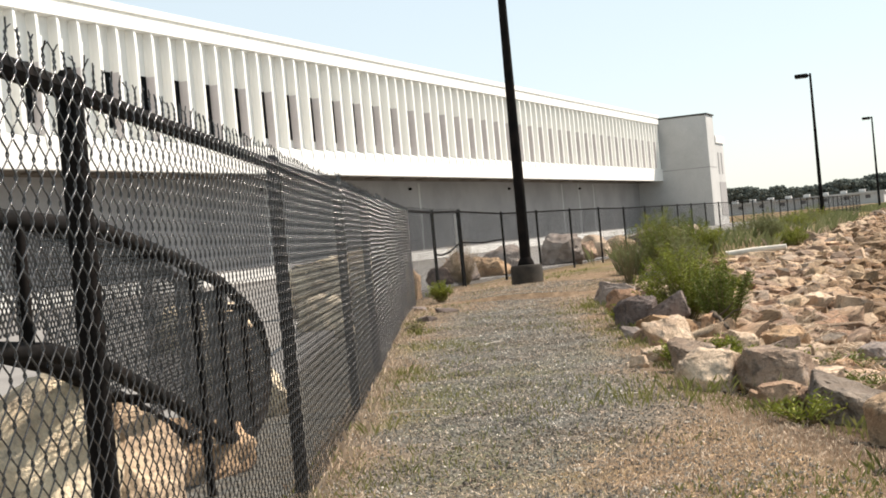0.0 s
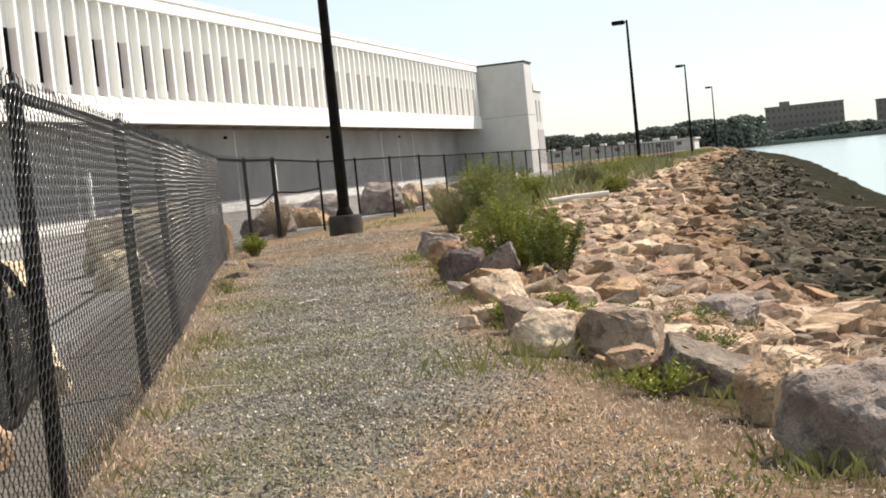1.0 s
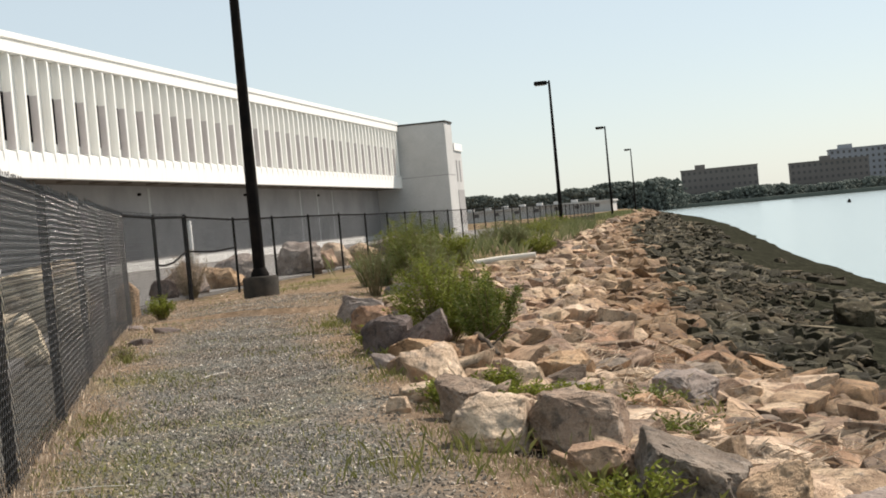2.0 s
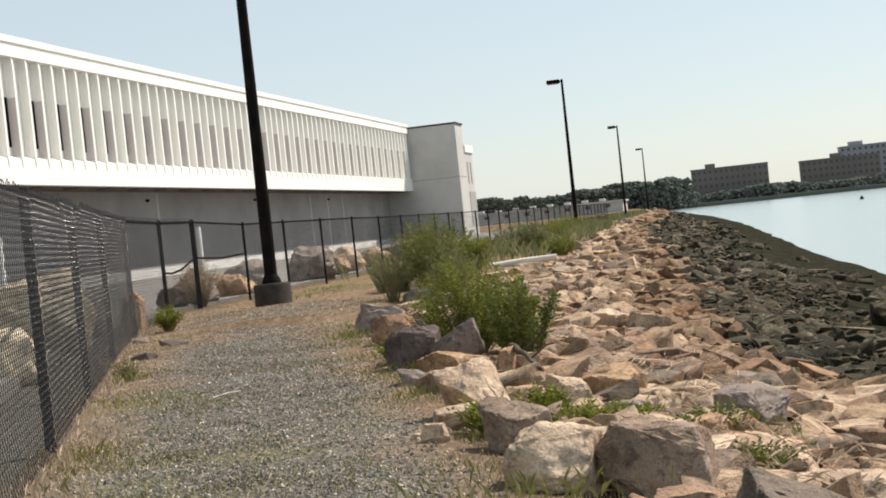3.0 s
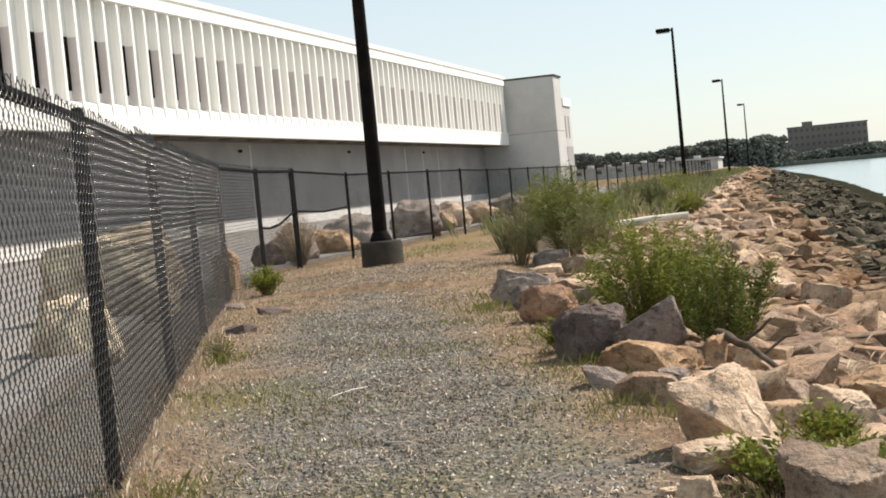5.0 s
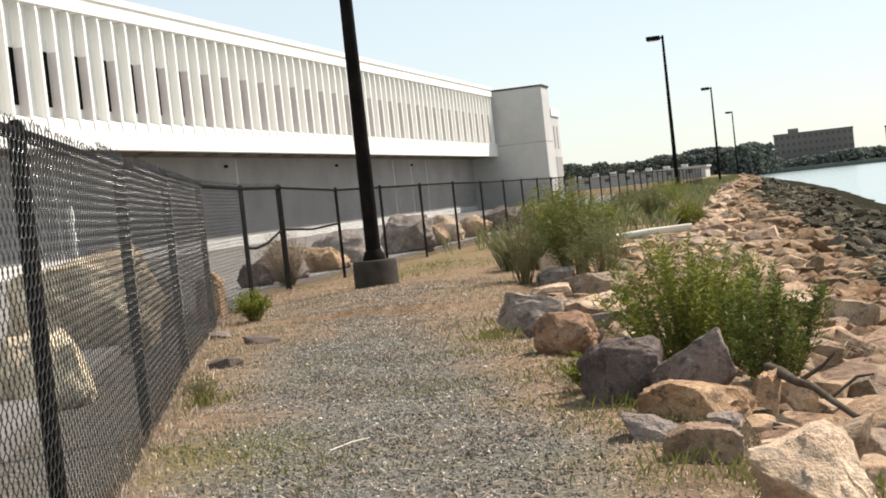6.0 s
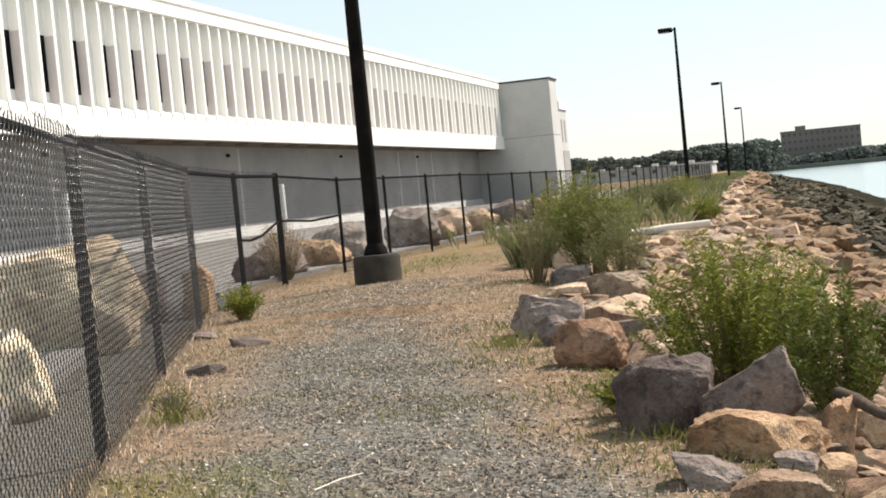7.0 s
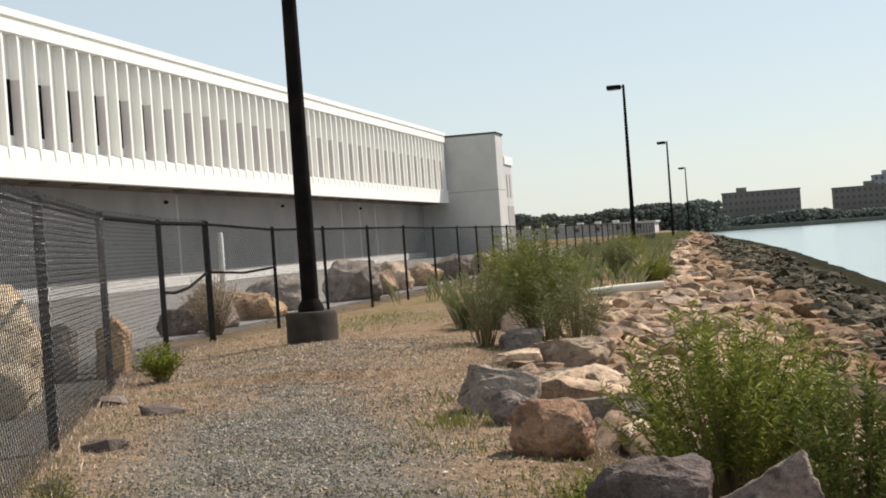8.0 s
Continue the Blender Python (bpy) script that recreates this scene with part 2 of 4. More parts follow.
def raw(name, verts, faces, mat, parent=None, smooth=False):
    me = bpy.data.meshes.new(name)
    verts = np.asarray(verts, dtype=np.float32)
    faces = np.asarray(faces, dtype=np.int32)
    n, k = faces.shape
    me.vertices.add(len(verts))
    me.vertices.foreach_set("co", verts.ravel())
    me.loops.add(n * k)
    me.loops.foreach_set("vertex_index", faces.ravel())
    me.polygons.add(n)
    me.polygons.foreach_set("loop_start", np.arange(0, n * k, k, dtype=np.int32))
    me.update(calc_edges=True)
    me.materials.append(mat)
    me.polygons.foreach_set("use_smooth", [smooth] * n)
    ob = new(name, me)
    ob.parent = parent
    return ob


def child(name, me, parent, m):
    ob = new(name, me)
    ob.parent = parent
    ob.matrix_local = m
    return ob


def empty(name, x=0, y=0, z=0, turn=0):
    ob = new(name)
    ob.matrix_world = pose(x, y, z, 0, 0, turn)
    return ob


def box_into(bm, x0, x1, y0, y1, z0, z1):
    v = [bm.verts.new((x, y, z)) for x in (x0, x1) for y in (y0, y1) for z in (z0, z1)]
    for f in ((0, 1, 3, 2), (4, 6, 7, 5), (0, 4, 5, 1), (2, 3, 7, 6), (0, 2, 6, 4), (1, 5, 7, 3)):
        bm.faces.new([v[i] for i in f])


def box(x0, x1, y0, y1, z0, z1, bevel=0.0):
    bm = bmesh.new()
    box_into(bm, x0, x1, y0, y1, z0, z1)
    if bevel:
        bmesh.ops.bevel(bm, geom=bm.edges[:], offset=bevel, segments=2, affect="EDGES", profile=0.6)
    return bm


def lathe(profile, sides=20):
    """A turned solid: rings of (radius, z), closed at both ends."""
    bm = bmesh.new()
    rings = [[bm.verts.new((r * math.cos(a * math.tau / sides), r * math.sin(a * math.tau / sides), z)) for a in range(sides)] for r, z in profile]
    for lo, hi in zip(rings, rings[1:]):
        for i in range(sides):
            j = (i + 1) % sides
            bm.faces.new((lo[i], lo[j], hi[j], hi[i]))
    bm.faces.new(rings[0][::-1])
    bm.faces.new(rings[-1])
    return bm


def tube_into(bm, pts, r, sides=8, taper=1.0):
    pts = [Vector(p) for p in pts]
    rings = []
    for i, p in enumerate(pts):
        d = (pts[min(i + 1, len(pts) - 1)] - pts[max(i - 1, 0)]).normalized()
        a = d.cross(Vector((0.13, 0.31, 0.94)) if abs(d.z) < 0.9 else Vector((1, 0.2, 0))).normalized()
        b = d.cross(a)
        rr = r * (1 + (taper - 1) * i / max(1, len(pts) - 1))
        rings.append([bm.verts.new(p + rr * (a * math.cos(k * math.tau / sides) + b * math.sin(k * math.tau / sides))) for k in range(sides)])
    for lo, hi in zip(rings, rings[1:]):
        for k in range(sides):
            j = (k + 1) % sides
            bm.faces.new((lo[k], lo[j], hi[j], hi[k]))
    bm.faces.new(rings[0][::-1])
    bm.faces.new(rings[-1])


def tube(pts, r, sides=8, taper=1.0):
    bm = bmesh.new()
    tube_into(bm, pts, r, sides, taper)
    return bm


# ---- the lie of the land ----
def interp(y, table):
    return float(np.interp(y, [a for a, _ in table], [b for _, b in table]))


CREST = [(-30, 8), (0, 0.6), (5, -1.5), (7.5, -2.45), (9.6, -3.45), (12.9, -4.8), (15.9, -5.55), (21, -7.2), (25.3, -8.3), (32, -8.6), (46, -8.0), (90, -10.4), (190, -13), (300, -18), (560, -38), (690, -60)]
FENCE = [(-3.1, 2.0), (-3.9, 4.05), (-5.17, 7.42), (-6.44, 10.75), (-7.47, 13.42), (-8.82, 16.8), (-10.18, 20.3), (-11.6, 24.15), (-12.5, 27.6), (-12.85, 30.0)]
WATER_Z = -2.6


def crest(y):
    return interp(y, CREST)


TIDE = [(20, 6.0), (27, 5.7), (37, 4.9), (45, 4.0), (52, 3.3), (100, 2.9), (200, 2.6)]


def tide(y):
    """How far down from the crest the weed line runs."""
    return interp(y, TIDE)


def fence_x(y):
    return float(np.interp(y, [p[1] for p in FENCE], [p[0] for p in FENCE])) if y > 2 else -3.1 - (y - 2) * 0.39


def ground_z(x, y):
    if y > 690:
        return -1.6
    d = x - crest(y)
    z = 0.10 * min(1, max(0, (y - 14) / 14)) if y < 60 else 0.1
    if d > 0:
        z -= 0.235 * d - 0.12 * (1 - math.exp(-d))
        if d > 5:
            z += 0.09 * noise.noise((x * 0.25, y * 0.12, 9)) + 0.05 * noise.noise((x * 0.8, y * 0.5, 4))
        z = max(z, -6)
    elif d > -60:
        z += 0.03 * noise.noise((x * 0.7, y * 0.7, 0)) + 0.012 * noise.noise((x * 3, y * 3, 5))
        if y > 24 and d > -5:
            z += 0.10 * math.exp(-((d + 1.5) / 1.5) ** 2)
    return z


def spread(*runs):
    out = []
    for a, b, step in runs:
        out += list(np.arange(a, b, step))
    return np.array(out)


def make_ground():
    xs = np.r_[-3000, -1200, -500, -250, -140, -90, -60, -45, spread((-36, -16, 1.0), (-16, 9, 0.17), (9, 24, 1.5)), 30, 45, 80, 160, 400, 1200, 3000]
    ys = np.r_[-900, -300, -100, -40, -15, spread((-6, 2, 0.8), (2, 34, 0.17), (34, 70, 0.6), (70, 200, 3.0), (200, 700, 20)), 800, 1200, 2500, 4500]
    nx, ny = len(xs), len(ys)
    verts = np.array([(x, y, ground_z(x, y)) for y in ys for x in xs])
    i = np.arange(nx * ny).reshape(ny, nx)
    faces = np.stack([i[:-1, :-1], i[:-1, 1:], i[1:, 1:], i[1:, :-1]], -1).reshape(-1, 4)
    g = raw("ground", verts, faces, M_GROUND, smooth=True)
    masks = {k: np.zeros(len(verts), dtype=np.float32) for k in ("gravel", "grass", "rubble", "mud")}
    for n, (x, y, z) in enumerate(verts):
        d = x - crest(y)
        fx = fence_x(min(y, 30))
        w = 0.35 * noise.noise((x * 0.9, y * 0.9, 3)) + 0.2 * noise.noise((x * 2.7, y * 2.7, 8))
        ax = fx + 0.52 * (crest(y) - fx)
        half = 1.05 - 0.02 * max(0, y - 12)
        gr = 1 - abs(x - ax) / max(0.3, half) + 1.3 * w
        if y > 21:
            gr -= (y - 21) * 0.45
        gr -= 1.5 * math.exp(-((x + 3.3) / 0.8) ** 2 - ((y - 8.2) / 1.1) ** 2)
        masks["gravel"][n] = min(1, max(0, 0.5 + gr * 1.4)) * (0 if y > 40 else 1)
        gn = noise.noise((x * 0.6 + 9, y * 0.6, 1)) + 0.5 * noise.noise((x * 2, y * 2, 4))
        near_fence = math.exp(-((x - fx - 0.6) / 0.5) ** 2) if y < 30 else 0
        masks["grass"][n] = min(0.65, max(0, gn * 0.9 - 0.22 + 0.2 * near_fence))
        if 20 < y <= 31:
            masks["grass"][n] *= 0.4
        if y > 31 and d < 0:
            masks["grass"][n] = min(0.75, max(0.1, 0.45 + gn)) * (0.35 if x < -12.2 else 1)
        if x < fx + 0.02 and y < 30:
            masks["gravel"][n], masks["grass"][n] = 1.0, 0.0
        masks["rubble"][n] = min(1, max(0, d / 0.5 + 0.2)) if d > -0.3 else 0
        masks["mud"][n] = min(1, max(0, (d - tide(y) - 0.3 + 1.3 * w) / 0.7))
        if y > 690:
            masks["grass"][n], masks["mud"][n] = 0.7, 0
    for k, v in masks.items():
        g.data.attributes.new(k, "FLOAT", "POINT").data.foreach_set("value", v)
    tagged(g, "trodden gravel path with dry straw and green grass sloping to a muddy shore", "ground", kind="structure")


make_ground()
bm = bmesh.new()
vs = [bm.verts.new(p) for p in ((-70, -300, WATER_Z), (3000, -300, WATER_Z), (3000, 702, WATER_Z), (-70, 702, WATER_Z))]
bm.faces.new(vs)
tagged(obj("water", bm, M_WATER), "calm pale blue-green harbour water at low tide", "water", kind="structure")
edge = [(fence_x(y) - 0.9, y) for y in np.arange(-12, 29, 1.5)] + [(-13.75, 30.5), (-13.8, 60), (-14.2, 150)]
bm = bmesh.new()
lo = [bm.verts.new((x, y, -0.3)) for x, y in edge] + [bm.verts.new(p) for p in ((-33.2, 150, -0.3), (-33.2, -12, -0.3))]
hi = [bm.verts.new((v.co.x, v.co.y, 0.085 + 0.075 * min(1, max(0, v.co.y / 20)))) for v in lo]
bm.faces.new(lo[::-1])
bm.faces.new(hi)
for k in range(len(lo)):
    q = (k + 1) % len(lo)
    bm.faces.new((lo[k], lo[q], hi[q], hi[k]))
bmesh.ops.triangulate(bm, faces=bm.faces[:])
bmesh.ops.recalc_face_normals(bm, faces=bm.faces[:])
tagged(obj("road", bm, M_ASPHALT), "worn grey asphalt service yard beside the building", "road", kind="structure")


# ---- the long white building ----
FACE, BAY, Y0, Y1 = -30.9, 2.29, 3.92, 131.3
def make_building():
    b = empty("building", FACE, Y0, 0)
    tagged(b, "long white concrete building with finned upper storey overhanging a grey base", "building")
    L = Y1 - Y0
    part("base_wall", box(-14, -2.40, 0, L + 1, -0.2, 4.75), M_WALL, b, "concrete ground-floor wall with shade in its grey colour")
    part("soffit", box(-2.40, -0.38, 0, L, 4.72, 4.78), M_SOFFIT, b, "dark brown soffit")
    # Added white strip paints the sunlit foot of the base wall.
    part("plinth", box(-2.42, -2.36, 0, L, -0.2, 0.62, 0.01), M_WHITE, b, "white strip for the sunlit foot of the wall")
    part("upper_wall", box(-14, -0.38, 0, L, 4.78, 10.4), M_PANEL, b)
    part("lower_band", box(-0.38, -0.03, 0, L, 4.72, 5.80, 0.01), M_PANEL, b)
    part("cornice", box(-0.38, 0.02, 0, L, 9.96, 10.43, 0.01), M_PANEL, b)
    part("coping", box(-0.5, -0.06, 0, L, 10.432, 10.55), M_PANEL, b)
    part("roof", box(-14, 0.05, -0.1, L, 10.552, 10.83, 0.015), M_PANEL, b)
    bm = bmesh.new()
    v = [bm.verts.new(p) for y in (0, L) for p in ((-0.38, y, 5.802), (-0.035, y, 5.802), (-0.38, y, 5.93))]
    for f in ((0, 1, 2), (3, 5, 4), (0, 3, 4, 1), (1, 4, 5, 2), (2, 5, 3, 0)):
        bm.faces.new([v[i] for i in f])
    part("sill", bm, M_PANEL, b, "sloping white sill under the fins")
    # a fin: a thin deep blade, drawn in at the head and flared at the foot
    bm = bmesh.new()
    prof = [(5.36, 0.014, -0.025), (5.6, 0.05, 0.0), (5.86, 0.095, 0.0), (9.3, 0.09, 0.0), (9.72, 0.085, -0.008), (9.958, 0.06, -0.04)]
    rings = []
    for z, h, x in prof:
        rings.append([bm.verts.new(p) for p in ((-0.395, -h - 0.015, z), (x, -h + 0.008, z), (x, h - 0.008, z), (-0.395, h + 0.015, z))])
    for lo, hi in zip(rings, rings[1:]):
        for k in range(4):
            j = (k + 1) % 4
            bm.faces.new((lo[k], lo[j], hi[j], hi[k]))
    bm.faces.new(rings[0][::-1])
    bm.faces.new(rings[-1])
    first = part("fin", bm, M_PANEL, b)
    first.matrix_local = pose(0, 0.57, 0)
    n = int(L / (BAY / 2))
    mv = None
    for k in range(1, n):
        fin = child("fin", first.data, b, pose(0, 0.57 + k * BAY / 2, 0))
        # Added strip makes the fin face beside each window darker and mauve.
        if k % 2 and mv is None:
            mv = part("glazed_strip", box(-0.39, -0.012, -0.122, -0.07, 5.9, 8.3), M_MAUVE, fin, "mauve-grey strip on the fin side")
        elif k % 2:
            child("glazed_strip", mv.data, fin, Matrix())
    # narrow windows between every second pair of fins, each a pane in a thin frame
    fr = bmesh.new()
    for z in (6.30, 8.28):
        box_into(fr, -0.41, -0.365, 0.10, 0.44, z, z + 0.06)
    for y in (0.10, 0.40):
        box_into(fr, -0.41, -0.365, y, y + 0.04, 6.36, 8.28)
    pane = box(-0.40, -0.372, 0.14, 0.40, 6.36, 8.28)
    w = part("window", fr, M_BLACK, b)
    w.matrix_local = pose(0, 1.143 * 1, 0)
    g = part("pane", pane, M_GLASS, w)
    for k in range(1, n // 2):
        o = child("window", w.data, b, pose(0, 1.143 + k * BAY, 0))
        child("pane", g.data, o, Matrix())
    # base wall: wall lamps, pilaster strips, a service door
    lampm = lathe([(0.05, -0.07), (0.11, -0.04), (0.11, 0.04), (0.06, 0.09)], 10)
    wl = part("wall_lamp", lampm, M_BLACK, b, "small black wall lamp")
    wl.matrix_local = pose(-2.3, 75.9 - Y0, 4.25)
    for y in (58.4, 93.4, 110.9):
        child("wall_lamp", wl.data, b, pose(-2.3, y - Y0, 4.25))
    st = part("pilaster", box(-2.46, -2.38, -0.14, 0.14, 0.2, 4.6, 0.01), M_BLOCK, b)
    st.matrix_local = pose(0, 40 - Y0, 0)
    for y in (77.4, 58.9, 106.2, 110.8, 115.2):
        child("pilaster", st.data, b, pose(0, y - Y0, 0))
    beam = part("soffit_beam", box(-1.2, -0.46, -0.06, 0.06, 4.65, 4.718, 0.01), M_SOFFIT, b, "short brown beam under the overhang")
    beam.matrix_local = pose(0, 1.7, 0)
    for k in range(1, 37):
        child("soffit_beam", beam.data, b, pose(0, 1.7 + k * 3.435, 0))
    # end block and the wing behind it
    e = part("stair_tower", box(-9.5, 4.4, L, L + 3.4, -0.2, 10.42, 0.03), M_BLOCK, b, "plain pale concrete stair tower")
    part("coping", box(-9.6, 4.5, L - 0.08, L + 3.5, 10.422, 10.56), M_BASE, e, "thin dark metal coping")
    part("joint", box(-2.0, 4.41, L - 0.012, L + 3.41, 5.55, 5.63), M_WALL, e)
    wing = part("wing", box(-9.5, 4.38, L + 3.5, L + 7.6, -0.2, 7.9, 0.03), M_BLOCK, b, "far white wing with narrow windows")
    part("cornice", box(-9.5, 4.5, L + 3.5, L + 7.7, 7.9, 8.6, 0.02), M_PANEL, wing)
    wb = part("window", box(4.36, 4.42, -0.25, 0.25, 5.0, 7.0), M_WALL, wing)
    wb.matrix_local = pose(0, L + 4.6, 0)
    child("window", wb.data, wing, pose(0, L + 6.2, 0))
    # The doorway box takes the same grey toned for shade.
    part("doorway", box(4.36, 4.42, L + 4.2, L + 7.4, 1.0, 4.2), M_WALL, wing, "grey doorway with shade in its colour")


make_building()
pipe = None
for y in (55.0, 76.0):
    if pipe is None:
        pipe = obj("white_pipe", lathe([(0.15, -0.1), (0.15, 2.3), (0.12, 2.38)], 14), M_WHITE, smooth=40)
        tagged(pipe, "white upright pipe standing before the grey wall", "pipe", "pipes at the wall")
        pipe.matrix_world = pose(-30.6, y, 0.2)
    else:
        copy_thing(pipe, pose(-30.6, y, 0.2))


# ---- lamp posts ----
def make_lamp():
    p = empty("street_lamp", -10.85, 28.35, 0.08)
    tagged(p, "tall black steel lamp post on a round dark concrete footing", "street lamp", "lamp posts along the shore")
    part("footing", lathe([(0.325, -0.4), (0.325, 0.43), (0.30, 0.47), (0.1, 0.475)], 28), M_BASE, p, "round weathered concrete footing", 40)
    part("base_cover", lathe([(0.17, 0.476), (0.16, 0.53), (0.115, 0.62), (0.11, 0.63)], 20), M_BLACK, p, "", 40)
    part("pole", lathe([(0.112, 0.5), (0.108, 2.0), (0.085, 5.5), (0.062, 8.5), (0.05, 8.56)], 20), M_BLACK, p, "", 40)
    part("arm", tube([(0, 0, 8.44), (-0.16, 0, 8.45)], 0.04), M_BLACK, p)
    h = part("lamp_head", box(-0.84, -0.12, -0.19, 0.19, 8.34, 8.56, 0.06), M_BLACK, p, "boxy black lamp head")
    part("lens", box(-0.8, -0.26, -0.15, 0.15, 8.318, 8.345, 0.01), M_LENS, h, "clouded lens")
    return p


lamp = make_lamp()
for x, y in ((-11.2, 82.4), (-12.0, 132.3), (-13.1, 189.0)):
    copy_thing(lamp, pose(x, y, 0.0))


# ---- chain-link fences ----
def wires(verts, faces, origin, along, up0, height, length, w, r, barbs=True, h2=None, fine=1, deep=0.2, sides=3):
    """Flattened wire spirals hooked into one another as diamonds, from origin along a direction."""
    h2 = height if h2 is None else h2
    cols = 2 * max(1, round(length / (2 * w)))
    step = length / cols
    side = Vector((-along.y, along.x, 0))
    sharp = 0.97
    for k in range(cols):
        rows = int((height + (h2 - height) * k / cols) / w)
        j = np.arange(rows * fine + 1) / fine
        swing = np.cos((j + k) * math.pi)
        s = (k + 0.5 - 0.5 * np.arcsin(sharp * swing) / math.asin(sharp)) * step
        z = j * w
        off = swing * deep * r
        if barbs:
            lean = -1 if (rows + k) % 2 else 1
            s = np.r_[s, s[-1] + lean * 0.004, s[-1] - lean * 0.003, s[-1] + lean * random.uniform(0.004, 0.016)]
            z = np.r_[z, z[-1] + 0.014, z[-1] + 0.032, z[-1] + random.uniform(0.046, 0.062)]
            off = np.r_[off, -off[-1] * 0.6, off[-1] * 0.4, random.uniform(-0.012, 0.012)]
        wob = 0.012 * math.sin(k * step / length * math.pi) * np.sin(z * 2.0)
        base = np.stack([origin.x + along.x * s + side.x * (off + wob), origin.y + along.y * s + side.y * (off + wob), up0 + z], 1)
        n0 = wires.count
        ring = []
        for a in range(sides):
            c, d = math.cos(a * math.tau / sides + 0.5) * r, math.sin(a * math.tau / sides + 0.5) * r
            ring.append(base + np.array([side.x * d + along.x * c, side.y * d + along.y * c, 0]))
        v = np.stack(ring, 1).reshape(-1, 3)
        q = np.arange(len(base) - 1)[:, None] * sides
        f = []
        for a in range(sides):
            b = (a + 1) % sides
            f.append(np.concatenate([q + a, q + b, q + sides + b, q + sides + a], 1))
        faces.append(np.concatenate(f) + n0)
        verts.append(v)
        wires.count = n0 + len(v)


def fence_post(parent, x, y, z0, h, r):
    p = part("post", lathe([(r, -0.3), (r, h - 0.03), (r * 1.12, h - 0.028), (r * 1.1, h + 0.01), (r * 0.5, h + 0.035)], 14), M_BLACK, parent, "", 40)
    p.matrix_local = pose(x, y, z0)
    return p


def make_fence(points, tops, w, r, label, thick=0.034, barbs=True):
    fence = empty("chain_link_fence", 0, 0, 0)
    tagged(fence, label, "fence", "shore fences")
    for n, ((x, y), h) in enumerate(zip(points, tops)):
        z0 = ground_z(x, y)
        fence_post(fence, x, y, z0, h - z0 - 0.02, thick * (1.35 if n in (len(points) - 1,) and barbs else 1))
    for (a, ha), (b, hb) in zip(zip(points, tops), zip(points[1:], tops[1:])):
        A, B = Vector((*a, 0)), Vector((*b, 0))
        d = (B - A)
        rail = [(a[0], a[1], ha - 0.035), (b[0], b[1], hb - 0.035)]
        part("top_rail", tube(rail, 0.026 if barbs else 0.019, 8), M_BLACK, fence, "", 40)
        verts, faces = [], []
        wires.count = 0
        z0 = max(ground_z(*a), ground_z(*b)) + 0.02
        nrm = Vector((-d.y, d.x, 0)).normalized() * -0.042
        near_by = barbs and a[1] < 22
        wires(verts, faces, A + nrm, d.normalized(), z0, ha - z0 - 0.01, d.length, w, r, barbs, hb - z0 - 0.01, 4 if near_by else 1, 1.25 if near_by else 0.5, 4 if near_by else 3)
        o = raw("wire_mesh", np.concatenate(verts), np.concatenate(faces), M_WIRE, fence, True)
        o["kind"] = "stuff"
    return fence


near_tops = [1.70, 1.71, 1.71, 1.74, 1.75, 1.77, 1.81, 1.82, 1.82, 1.83]
near = make_fence(FENCE, near_tops, 0.044, 0.0022, "black vinyl-coated chain-link fence with twisted wire tips above the top rail")
far_pts = [(-12.9, y) for y in (32.97, 35.7, 38.7, 41.7, 44.65, 47.5, 50.1, 52.6, 55.1, 57.8)]
make_fence([FENCE[-1]] + far_pts, [1.83] + [1.74] * 4 + [1.71] * 6, 0.045, 0.0024, "black chain-link fence running beside the service yard", 0.028, False)
make_fence([(-12.9 - 0.012 * k, 57.8 + 3 * k) for k in range(24)], [1.71] * 24, 0.10, 0.003, "black chain-link fence far along the yard", 0.03, False)
# a loose middle cable on the corner bays
bm = tube([(-12.5, 27.6, 0.93), (-12.6, 28.2, 0.90), (-12.7, 28.9, 0.94), (-12.86, 30.0, 1.12), (-12.88, 31.5, 1.06), (-12.9, 32.97, 1.10)], 0.02, 6)
part("brace", bm, M_BLACK, near, "sagging black brace")


